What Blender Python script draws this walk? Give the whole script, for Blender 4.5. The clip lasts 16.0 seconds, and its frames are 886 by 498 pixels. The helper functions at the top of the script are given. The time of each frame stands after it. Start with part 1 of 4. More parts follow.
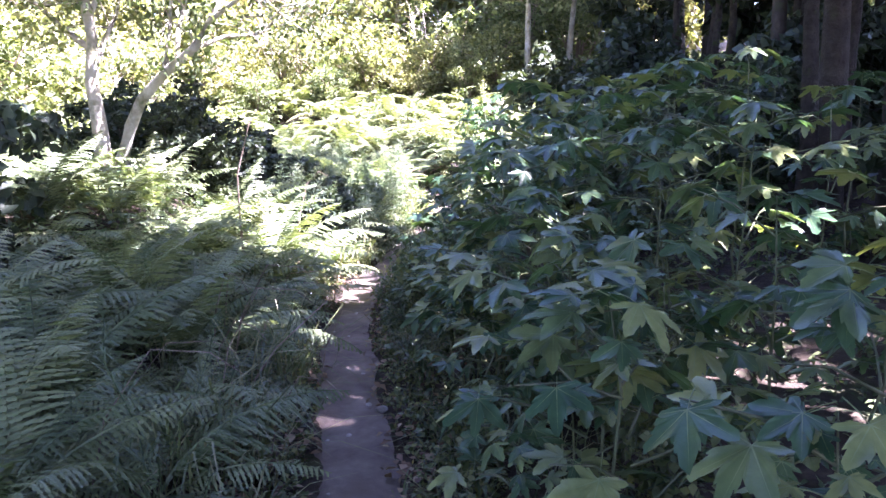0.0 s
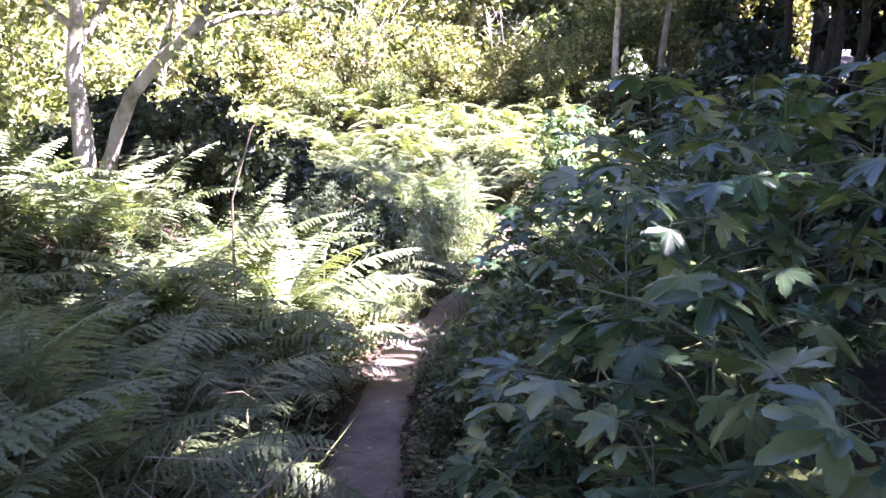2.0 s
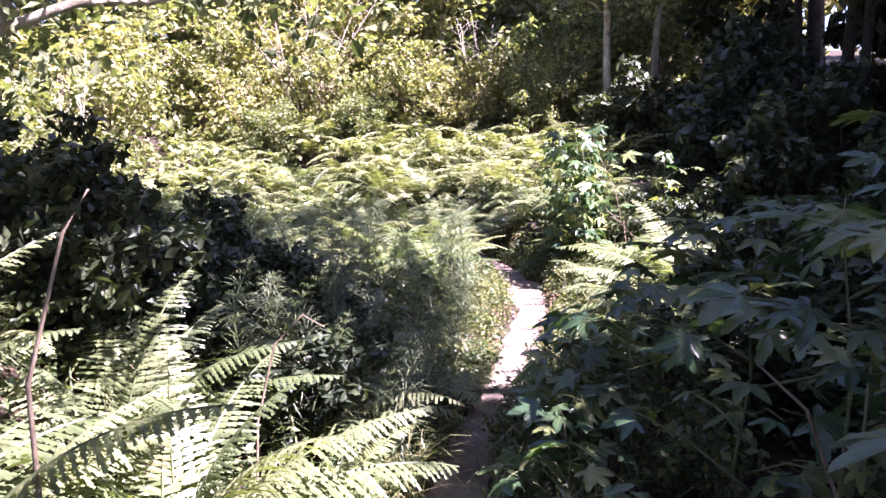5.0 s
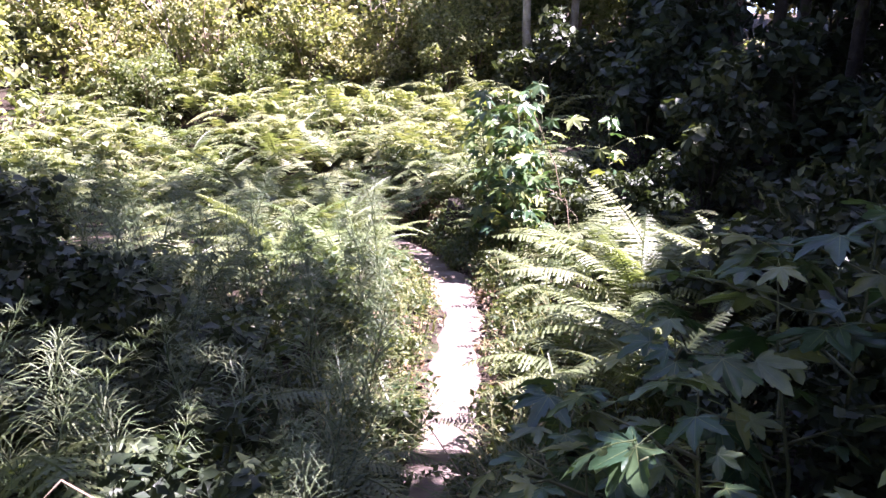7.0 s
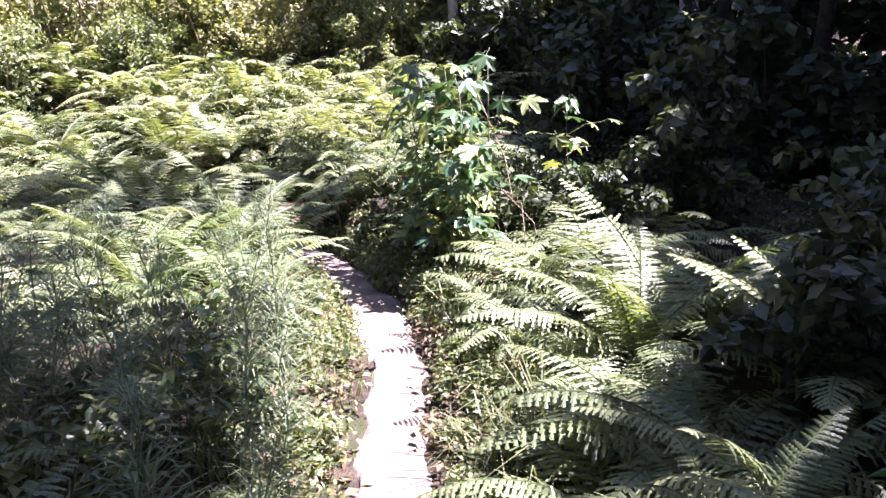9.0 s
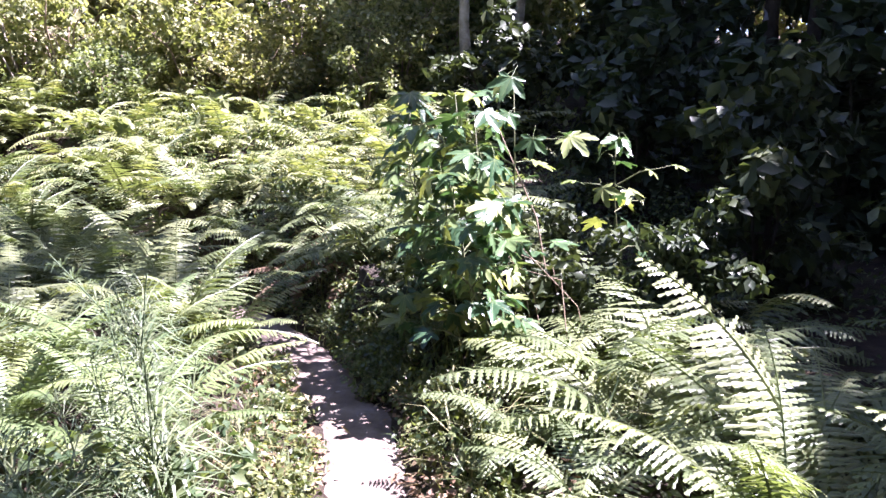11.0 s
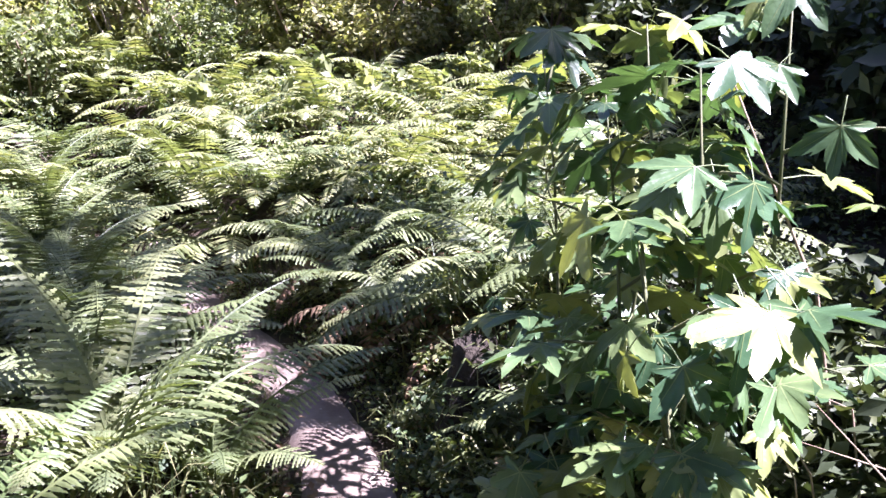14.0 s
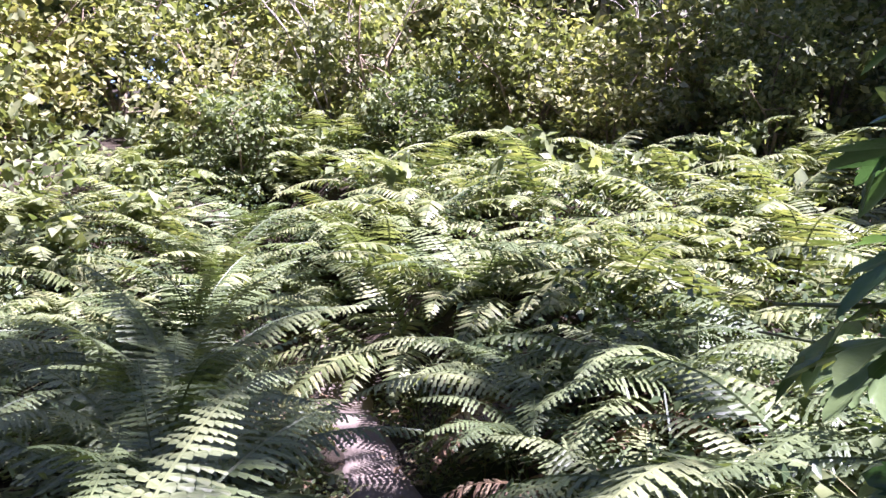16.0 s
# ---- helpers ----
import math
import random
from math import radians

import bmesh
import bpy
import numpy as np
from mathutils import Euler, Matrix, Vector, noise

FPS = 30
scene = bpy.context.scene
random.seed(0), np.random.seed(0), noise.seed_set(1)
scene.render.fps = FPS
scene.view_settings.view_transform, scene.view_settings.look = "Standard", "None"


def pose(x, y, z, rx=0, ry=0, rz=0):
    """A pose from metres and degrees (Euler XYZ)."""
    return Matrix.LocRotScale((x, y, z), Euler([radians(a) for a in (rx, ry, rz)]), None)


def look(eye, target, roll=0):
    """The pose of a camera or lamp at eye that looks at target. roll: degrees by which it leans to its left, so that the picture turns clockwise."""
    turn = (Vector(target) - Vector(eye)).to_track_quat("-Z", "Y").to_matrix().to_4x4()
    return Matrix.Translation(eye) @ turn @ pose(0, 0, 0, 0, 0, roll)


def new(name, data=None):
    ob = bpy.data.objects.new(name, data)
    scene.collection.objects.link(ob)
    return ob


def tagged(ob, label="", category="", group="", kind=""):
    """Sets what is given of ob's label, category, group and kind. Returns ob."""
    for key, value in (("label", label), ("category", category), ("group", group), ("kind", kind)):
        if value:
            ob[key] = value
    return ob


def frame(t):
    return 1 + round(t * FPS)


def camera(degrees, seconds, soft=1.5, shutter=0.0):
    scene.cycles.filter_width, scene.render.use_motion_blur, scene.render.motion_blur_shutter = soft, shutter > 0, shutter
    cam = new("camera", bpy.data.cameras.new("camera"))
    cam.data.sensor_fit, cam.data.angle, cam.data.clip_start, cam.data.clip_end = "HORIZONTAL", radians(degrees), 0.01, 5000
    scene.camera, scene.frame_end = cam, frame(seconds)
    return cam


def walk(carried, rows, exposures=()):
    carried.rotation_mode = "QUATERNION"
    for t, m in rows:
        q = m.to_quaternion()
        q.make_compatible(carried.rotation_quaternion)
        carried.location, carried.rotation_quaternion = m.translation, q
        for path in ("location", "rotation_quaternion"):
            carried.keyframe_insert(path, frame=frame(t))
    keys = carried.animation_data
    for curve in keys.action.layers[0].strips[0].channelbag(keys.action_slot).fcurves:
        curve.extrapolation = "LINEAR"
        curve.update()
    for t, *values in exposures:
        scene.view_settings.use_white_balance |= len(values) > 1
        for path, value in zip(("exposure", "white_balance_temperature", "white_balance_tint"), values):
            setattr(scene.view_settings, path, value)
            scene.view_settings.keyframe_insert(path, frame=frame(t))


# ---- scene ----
cam = camera(57.5, 16.0, 1.5)
METRES, EYE, TILT, LEAN, TURN = 12.0, 1.5, -9.5, 0.0, 0.0
ROWS = [
    (0.0, 0.0, 0.0, 0.0, -0.0, 0.0, -0.0),
    (0.5, 0.0008, 0.0407, 0.0043, 1.03, 0.85, -0.36),
    (1.0, -0.0016, 0.0765, 0.0089, 1.61, 0.3, -0.93),
    (1.5, -0.0016, 0.1097, 0.0151, 3.03, 0.29, -1.63),
    (2.0, -0.0027, 0.1433, 0.0227, 4.78, 0.71, -2.62),
    (2.5, -0.0073, 0.1772, 0.0301, 6.16, 1.67, -3.24),
    (3.0, -0.0073, 0.2132, 0.0366, 8.61, 3.12, -3.28),
    (3.5, -0.016, 0.2476, 0.0446, 9.57, 3.57, -3.27),
    (4.0, -0.0212, 0.2711, 0.0507, 8.8, 2.47, -1.26),
    (4.5, -0.0239, 0.2975, 0.057, 6.43, 2.8, 0.83),
    (5.0, -0.0328, 0.3236, 0.0636, 2.84, 2.15, 0.71),
    (7.5, -0.0416, 0.4762, 0.0911, -5.11, -1.53, 1.48),
    (8.0, -0.0391, 0.5044, 0.0962, -6.41, -2.02, 1.92),
    (8.5, -0.0367, 0.5352, 0.0996, -8.02, -1.91, 2.11),
    (9.0, -0.0348, 0.5664, 0.1039, -9.81, -2.33, 2.13),
    (11.5, -0.0075, 0.72, 0.1226, -8.46, 1.33, 1.23),
    (12.0, -0.0039, 0.7493, 0.1277, -5.7, 0.62, 1.81),
    (12.5, 0.0012, 0.7789, 0.1325, -2.94, 0.09, 1.72),
    (13.0, 0.005, 0.809, 0.1366, -1.52, -1.4, 0.52),
    (13.5, 0.0088, 0.8375, 0.1425, -0.31, -0.83, 0.1),
    (14.0, 0.0124, 0.8672, 0.1487, 1.24, -1.17, -0.22),
    (14.5, 0.0126, 0.8957, 0.1535, 3.99, -1.81, -0.4),
    (15.0, 0.0131, 0.9243, 0.1556, 8.96, 1.75, -1.12),
    (15.5, 0.0108, 0.95, 0.1597, 13.28, 2.77, -2.35),
    (16.0, 0.007, 0.9766, 0.164, 17.32, 4.45, -4.39),
]
EXPOSURES = [(0.0, 4.45, 5400, 46), (1.5, 4.35, 5500, 48), (2.3, 4.0, 5700, 50), (3.2, 3.3, 5800, 50), (5.0, 3.2, 5800, 52), (9.0, 3.15, 5650, 45), (12.0, 3.05, 5550, 41), (14.0, 2.95, 5500, 41), (16.0, 2.6, 5400, 41)]
walk(cam, [(t, pose(0, 0, EYE, TILT, LEAN, TURN) @ pose(METRES * x, METRES * y, METRES * z, 90 + pitch, roll, yaw)) for t, x, y, z, yaw, pitch, roll in ROWS], EXPOSURES)

# ---- light ----
SUN_TO = Vector((0.97, -0.15, 0.0)).normalized()
SUN_UP = radians(60)
sun_dir = Vector((SUN_TO.x * math.cos(SUN_UP), SUN_TO.y * math.cos(SUN_UP), math.sin(SUN_UP)))
world = bpy.data.worlds.new("sky")
scene.world = world
world.use_nodes = True
wn = world.node_tree
sky = wn.nodes.new("ShaderNodeTexSky")
sky.sky_type, sky.sun_disc = "NISHITA", False
sky.sun_elevation, sky.sun_rotation = SUN_UP, math.atan2(sun_dir.x, sun_dir.y)
wn.links.new(sky.outputs[0], wn.nodes["Background"].inputs[0])
wn.nodes["Background"].inputs[1].default_value = 0.05
sun = new("sun", bpy.data.lights.new("sun", "SUN"))
sun.data.energy, sun.data.angle, sun.data.color = 5.0, radians(0.55), (1.0, 0.95, 0.86)
sun.matrix_basis = look(sun_dir * 60, (0, 0, 0))


# ---- materials ----
def ramp(nt, fac, stops):
    r = nt.nodes.new("ShaderNodeValToRGB")
    r.color_ramp.elements[0].position, r.color_ramp.elements[0].color = stops[0][0], (*stops[0][1], 1)
    r.color_ramp.elements[1].position, r.color_ramp.elements[1].color = stops[-1][0], (*stops[-1][1], 1)
    for p, c in stops[1:-1]:
        r.color_ramp.elements.new(p).color = (*c, 1)
    nt.links.new(fac, r.inputs[0])
    return r.outputs[0]


def mixed(nt, fac, a, b, mode="MIX"):
    m = nt.nodes.new("ShaderNodeMix")
    m.data_type, m.blend_type = "RGBA", mode
    for sock, v in ((m.inputs[0], fac), (m.inputs[6], a), (m.inputs[7], b)):
        if isinstance(v, (int, float)):
            sock.default_value = v
        elif isinstance(v, tuple):
            sock.default_value = (*v, 1)
        else:
            nt.links.new(v, sock)
    return m.outputs[2]


def noise_tex(nt, scale, detail=4.0, rough=0.6, coord="Object"):
    n = nt.nodes.new("ShaderNodeTexNoise")
    n.inputs["Scale"].default_value, n.inputs["Detail"].default_value, n.inputs["Roughness"].default_value = scale, detail, rough
    if coord == "World":
        g = nt.nodes.new("ShaderNodeNewGeometry")
        nt.links.new(g.outputs["Position"], n.inputs["Vector"])
    else:
        c = nt.nodes.new("ShaderNodeTexCoord")
        nt.links.new(c.outputs[coord], n.inputs["Vector"])
    return n.outputs["Fac"]


def bump(nt, height, strength, distance, bsdf):
    b = nt.nodes.new("ShaderNodeBump")
    b.inputs["Strength"].default_value, b.inputs["Distance"].default_value = strength, distance
    nt.links.new(height, b.inputs["Height"])
    nt.links.new(b.outputs[0], bsdf.inputs["Normal"])


def blank(name):
    m = bpy.data.materials.new(name)
    m.use_nodes = True
    nt = m.node_tree
    return m, nt, nt.nodes["Principled BSDF"]


def leaf_mat(name, dark, mid, light, rough=0.45, through_light=0.35, island=False, spot=(0.30, 0.2, 0.06), spots=0.72, spec=0.4):
    """Leaf surface: colour varied from piece to piece, blotched, with light passing through."""
    m, nt, b = blank(name)
    if island:
        g = nt.nodes.new("ShaderNodeNewGeometry")
        rnd = g.outputs["Random Per Island"]
        o = nt.nodes.new("ShaderNodeObjectInfo")
        tone = ramp(nt, o.outputs["Random"], [(0.0, (0.72, 0.80, 0.78)), (0.5, (1.0, 1.0, 1.0)), (1.0, (1.22, 1.08, 0.95))])
    else:
        o = nt.nodes.new("ShaderNodeObjectInfo")
        rnd = o.outputs["Random"]
    col = ramp(nt, rnd, [(0.0, dark), (0.5, mid), (1.0, light)])
    if island:
        col = mixed(nt, 1.0, col, tone, "MULTIPLY")
    blot = ramp(nt, noise_tex(nt, 9.0, 4, coord="World"), [(0.35, (0.62, 0.66, 0.6)), (0.65, (1.12, 1.1, 1.0))])
    col = mixed(nt, 1.0, col, blot, "MULTIPLY")
    fleck = ramp(nt, noise_tex(nt, 31.0, 3, coord="World"), [(spots, (0, 0, 0)), (spots + 0.1, (1, 1, 1))])
    col = mixed(nt, fleck, col, spot)
    nt.links.new(col, b.inputs["Base Color"])
    b.inputs["Roughness"].default_value = rough
    b.inputs["Specular IOR Level"].default_value = spec
    bump(nt, noise_tex(nt, 60.0, 3, coord="World"), 0.35, 0.004, b)
    tr = nt.nodes.new("ShaderNodeBsdfTranslucent")
    tcol = mixed(nt, 1.0, col, (1.25, 1.35, 0.55), "MULTIPLY")
    nt.links.new(tcol, tr.inputs["Color"])
    mx = nt.nodes.new("ShaderNodeMixShader")
    mx.inputs[0].default_value = through_light
    nt.links.new(b.outputs[0], mx.inputs[1])
    nt.links.new(tr.outputs[0], mx.inputs[2])
    nt.links.new(mx.outputs[0], nt.nodes["Material Output"].inputs[0])
    return m


def rough_mat(name, stops, scale, rough=0.85, relief=0.6, dist=0.02, coord="Object", second=None):
    m, nt, b = blank(name)
    f = noise_tex(nt, scale, 6, 0.65, coord)
    col = ramp(nt, f, stops)
    if second:
        s2, c2, lo = second
        f2 = ramp(nt, noise_tex(nt, s2, 5, 0.6, coord), [(lo, (0, 0, 0)), (lo + 0.12, (1, 1, 1))])
        col = mixed(nt, f2, col, c2)
    nt.links.new(col, b.inputs["Base Color"])
    b.inputs["Roughness"].default_value = rough
    b.inputs["Specular IOR Level"].default_value = 0.25
    bump(nt, noise_tex(nt, scale * 4, 6, 0.7, coord), relief, dist, b)
    return m


M_FERN = leaf_mat("fern_green", (0.10, 0.13, 0.06), (0.165, 0.2, 0.095), (0.27, 0.29, 0.155), 0.42, 0.32)
M_SWORD = leaf_mat("sword_fern_green", (0.10, 0.14, 0.06), (0.16, 0.21, 0.085), (0.26, 0.29, 0.13), 0.36, 0.3)
M_MAPLE = leaf_mat("maple_leaf_green", (0.044, 0.094, 0.05), (0.09, 0.15, 0.07), (0.27, 0.29, 0.11), 0.3, 0.3, spots=0.74, spec=0.4)
M_VEIN = leaf_mat("pale_leaf_vein", (0.16, 0.21, 0.10), (0.2, 0.25, 0.12), (0.26, 0.3, 0.15), 0.4, 0.3)
M_HORSE = leaf_mat("horsetail_green", (0.09, 0.13, 0.07), (0.13, 0.17, 0.09), (0.20, 0.23, 0.13), 0.5, 0.25)
M_GRASS = leaf_mat("grass_green", (0.06, 0.09, 0.04), (0.11, 0.14, 0.06), (0.26, 0.25, 0.14), 0.45, 0.3, island=True)
M_SMALL = leaf_mat("small_leaf_green", (0.05, 0.08, 0.04), (0.11, 0.145, 0.065), (0.21, 0.23, 0.11), 0.4, 0.33, island=True)
M_BUSH = leaf_mat("bush_leaf_green", (0.12, 0.14, 0.07), (0.23, 0.25, 0.125), (0.42, 0.41, 0.26), 0.55, 0.38, island=True, spots=0.7, spec=0.2)
# near-black green: forest shade is put into this leaf colour
M_DARKLEAF = leaf_mat("shade_dark_leaf_green", (0.03, 0.045, 0.025), (0.045, 0.065, 0.035), (0.08, 0.10, 0.05), 0.5, 0.2, island=True)
M_DEAD = leaf_mat("dead_leaf_brown", (0.12, 0.07, 0.045), (0.22, 0.13, 0.08), (0.36, 0.26, 0.17), 0.7, 0.15, island=True, spot=(0.06, 0.03, 0.02))
M_STEM = rough_mat("green_stem", [(0.3, (0.06, 0.08, 0.03)), (0.7, (0.14, 0.14, 0.07))], 12, 0.6, 0.3, 0.004)
M_TWIG = rough_mat("dry_twig", [(0.3, (0.14, 0.10, 0.07)), (0.7, (0.34, 0.27, 0.19))], 14, 0.8, 0.4, 0.004)
M_BARK = rough_mat("pale_mossy_bark", [(0.3, (0.20, 0.17, 0.12)), (0.5, (0.42, 0.37, 0.28)), (0.7, (0.60, 0.55, 0.45))], 5, 0.85, 0.9, 0.03, second=(3.0, (0.10, 0.11, 0.035), 0.52))
M_DARKBARK = rough_mat("dark_bark", [(0.3, (0.025, 0.02, 0.015)), (0.7, (0.08, 0.065, 0.05))], 5, 0.9, 1.0, 0.04, second=(2.2, (0.05, 0.06, 0.02), 0.58))
M_SOIL = rough_mat("leaf_litter_soil", [(0.3, (0.018, 0.013, 0.009)), (0.55, (0.05, 0.036, 0.024)), (0.75, (0.11, 0.085, 0.05))], 7, 0.95, 1.0, 0.03, "World", second=(3.1, (0.04, 0.05, 0.018), 0.55))
M_DIRT = rough_mat("packed_trail_dirt", [(0.28, (0.10, 0.075, 0.060)), (0.5, (0.165, 0.129, 0.104)), (0.72, (0.25, 0.205, 0.170))], 5, 0.95, 0.8, 0.012, "World", second=(2.3, (0.14, 0.105, 0.08), 0.6))
M_STONE = rough_mat("pale_pebble", [(0.3, (0.25, 0.22, 0.19)), (0.7, (0.48, 0.44, 0.38))], 30, 0.8, 0.4, 0.005)

# ---- plan ----
TRAIL = [(-6, 0.25), (-3, 0.15), (0, -0.02), (2, -0.20), (3, -0.33), (4.3, -0.53), (5.2, -0.63), (6.4, -0.65), (7.5, -0.49), (8.8, -0.26), (9.65, -0.13), (10.9, 0.03), (12.0, 0.03),
         (12.6, -0.10), (13.1, -0.22), (13.5, -0.35), (14.0, -0.53), (14.5, -0.85), (15.2, -1.28), (15.9, -1.75), (16.6, -2.2), (18, -3.3), (20, -5.0), (24, -8.6)]
TRAIL_HALF = 0.175
rng = random.Random(7)


def trail_x(y):
    y = min(max(y, TRAIL[0][0]), TRAIL[-1][0])
    for (y0, x0), (y1, x1) in zip(TRAIL, TRAIL[1:]):
        if y <= y1:
            u = (y - y0) / (y1 - y0)
            u = u * u * (3 - 2 * u) * 0.5 + u * 0.5
            return x0 + (x1 - x0) * u
    return TRAIL[-1][1]


def trail_gap(x, y):
    """Distance from the middle of the trail."""
    if y > 24:
        return 9.0
    slope = (trail_x(y + 0.2) - trail_x(y - 0.2)) / 0.4
    return abs(x - trail_x(y)) / math.sqrt(1 + slope * slope)


def smooth(a, b, v):
    u = min(max((v - a) / (b - a), 0.0), 1.0)
    return u * u * (3 - 2 * u)


def height(x, y):
    z = 0.015 * min(max(y, -8), 16) + 0.19 * max(0.0, min(y, 40) - 15.2) * smooth(15.0, 18, y)
    g = trail_gap(x, y)
    z += 0.16 * smooth(0.18, 0.7, g) * smooth(26, 20, y)
    z += 0.10 * noise.noise((x * 0.55, y * 0.55, 3.1)) * smooth(0.3, 1.2, g)
    z += 0.35 * smooth(2.0, 6.0, abs(x)) * smooth(2, 9, y)
    z += 0.42 * math.exp(-((x - 0.75) ** 2 + (y - 13.7) ** 2) / 0.32) * smooth(0.25, 0.5, g)
    z += 0.55 * smooth(-1.35, -2.6, x) * smooth(4.2, 6.2, y) * smooth(10.5, 8.6, y)
    z += 0.34 * smooth(0.3, 1.1, x - trail_x(y)) * smooth(13.5, 15.4, y) * smooth(24, 20, y) * smooth(4.0, 2.0, x)
    z += 0.012 * noise.noise((x * 3.3, y * 3.3, 8.0))
    return z


def mesh_of(name, verts, faces, mat, shade=False):
    me = bpy.data.meshes.new(name)
    me.from_pydata(verts, [], faces)
    me.materials.append(mat)
    if shade:
        me.polygons.foreach_set("use_smooth", [True] * len(me.polygons))
    me.update()
    return me


def part(name, me, parent, m=None, label=""):
    """One mesh object under a thing or a part."""
    ob = new(name, me)
    ob.parent = parent
    if m is not None:
        ob.matrix_basis = m
    if label:
        ob["label"] = label
    return ob


def thing(name, m, label, category, group="", me=None, kind=""):
    ob = new(name, me)
    ob.matrix_basis = m
    return tagged(ob, label, category, group, kind)


# ---- shapes ----
def tube(points, radii, sides=6, verts=None, faces=None, closed=True):
    """A tapered, bent tube through the points, added to verts and faces."""
    verts = [] if verts is None else verts
    faces = [] if faces is None else faces
    n0 = len(verts)
    pts = [Vector(p) for p in points]
    for i, p in enumerate(pts):
        d = (pts[min(i + 1, len(pts) - 1)] - pts[max(i - 1, 0)]).normalized()
        a = d.cross(Vector((0.31, 0.2, 0.93)) if abs(d.z) < 0.9 else Vector((1, 0.1, 0))).normalized()
        b = d.cross(a)
        for k in range(sides):
            w = 2 * math.pi * k / sides
            verts.append(p + (a * math.cos(w) + b * math.sin(w)) * radii[i])
    for i in range(len(pts) - 1):
        for k in range(sides):
            k2 = (k + 1) % sides
            faces.append((n0 + i * sides + k, n0 + i * sides + k2, n0 + (i + 1) * sides + k2, n0 + (i + 1) * sides + k))
    if closed:
        faces.append(tuple(n0 + (len(pts) - 1) * sides + k for k in range(sides)))
    return verts, faces


def arch(length, rise, droop, steps, side=0.0):
    """Points of an arching stem that starts steep and bends over along +y."""
    p, out = Vector((0, 0, 0)), [Vector((0, 0, 0))]
    for i in range(steps):
        u = (i + 0.5) / steps
        a = radians(rise + (droop - rise) * u ** 0.9)
        p = p + Vector((side * math.sin(u * 2.2) * length / steps, math.cos(a) * length / steps, math.sin(a) * length / steps))
        out.append(p.copy())
    return out


def frond_mesh(name, seed, lacy, mat, rise=72, droop=-25, width=0.26, pairs=22, teeth=6):
    """One fern frond, a metre long: midrib and opposite leaflets; lacy ones carry toothed leaflets."""
    r = random.Random(seed)
    steps = 14
    pts = arch(1.0, rise + r.uniform(-5, 5), droop + r.uniform(-8, 8), steps, r.uniform(-0.25, 0.25))
    verts, faces = tube(pts, [0.006 * (1 - 0.8 * i / steps) + 0.001 for i in range(steps + 1)], 3)
    for i in range(pairs):
        s = 0.16 + 0.83 * (i + 0.5) / pairs
        f = s * steps
        k = min(int(f), steps - 1)
        p = pts[k].lerp(pts[k + 1], f - k)
        d = (pts[k + 1] - pts[k]).normalized()
        side = d.cross(Vector((0, 0, 1)))
        side = (side if side.length > 0.1 else Vector((1, 0, 0))).normalized()
        up = side.cross(d)
        u = (s - 0.16) / 0.84
        ln = width * (min(1.0, 0.45 + u * 2.6) * (1 - u) ** 0.75 + 0.05) * r.uniform(0.88, 1.1)
        if r.random() < 0.04:
            continue
        for sg in (-1, 1):
            lift = r.uniform(-0.30, 0.12)
            out = (side * sg * 0.93 + d * 0.36 + up * lift).normalized()
            wide = out.cross(up).normalized()
            n0 = len(verts)
            hw = (0.43 if lacy else 0.38) * 0.83 / pairs * r.uniform(0.9, 1.1)
            if lacy:
                sag = r.uniform(0.12, 0.3)
                for j in range(teeth):
                    a0, a1 = j / teeth, (j + 1.0) / teeth
                    size = hw * (1 - (a0 * 0.95) ** 1.5) + 0.001
                    c0 = p + out * ln * a0 - up * (sag * ln * a0 * a0)
                    c1 = p + out * ln * a1 - up * (sag * ln * a1 * a1)
                    mid = c0.lerp(c1, 0.8) - up * size * 0.28
                    n1 = len(verts)
                    verts += [c0, c1, c0 + wide * size * 0.58, mid + wide * size, c0 - wide * size * 0.58, mid - wide * size]
                    faces += [(n1, n1 + 1, n1 + 3, n1 + 2), (n1, n1 + 4, n1 + 5, n1 + 1)]
            else:
                e = p + out * ln + up * (-0.22 * ln)
                q = p + out * ln * 0.45 + up * (-0.03 * ln)
                verts += [p, q + wide * hw - up * hw * 0.3, q - wide * hw - up * hw * 0.3, e, q, p + wide * hw * 0.8 + out * ln * 0.05, p - wide * hw * 0.8 + out * ln * 0.05]
                faces += [(n0, n0 + 5, n0 + 1, n0 + 4), (n0, n0 + 4, n0 + 2, n0 + 6), (n0 + 4, n0 + 1, n0 + 3), (n0 + 4, n0 + 3, n0 + 2)]
    return mesh_of(name, verts, faces, mat)


FRONDS = {
    "lacy": [frond_mesh("frond_lacy", 10 + i, True, M_FERN, 74 - 6 * i, -22 - 4 * i, 0.20 + 0.01 * i, 26, 3) for i in range(4)],
    "sword": [frond_mesh("frond_sword", 30 + i, False, M_SWORD, 84 - 4 * i, 5 - 9 * i, 0.13 + 0.01 * i, 40) for i in range(4)],
    "lady": [frond_mesh("frond_lady", 20 + i, True, M_FERN, 82 - 5 * i, 14 - 9 * i, 0.20, 32, 4) for i in range(4)],
    "wide": [frond_mesh("frond_wide", 50 + i, True, M_FERN, 64 - 8 * i, -14 - 3 * i, 0.25, 27, 4) for i in range(3)],
    "dead": [frond_mesh("frond_dead", 80 + i, False, M_DEAD, 60 - 20 * i, -60, 0.2, 16) for i in range(2)],
    "far": [frond_mesh("frond_far", 70 + i, False, M_FERN, 72 - 7 * i, -20 - 5 * i, 0.21, 23) for i in range(4)],
}
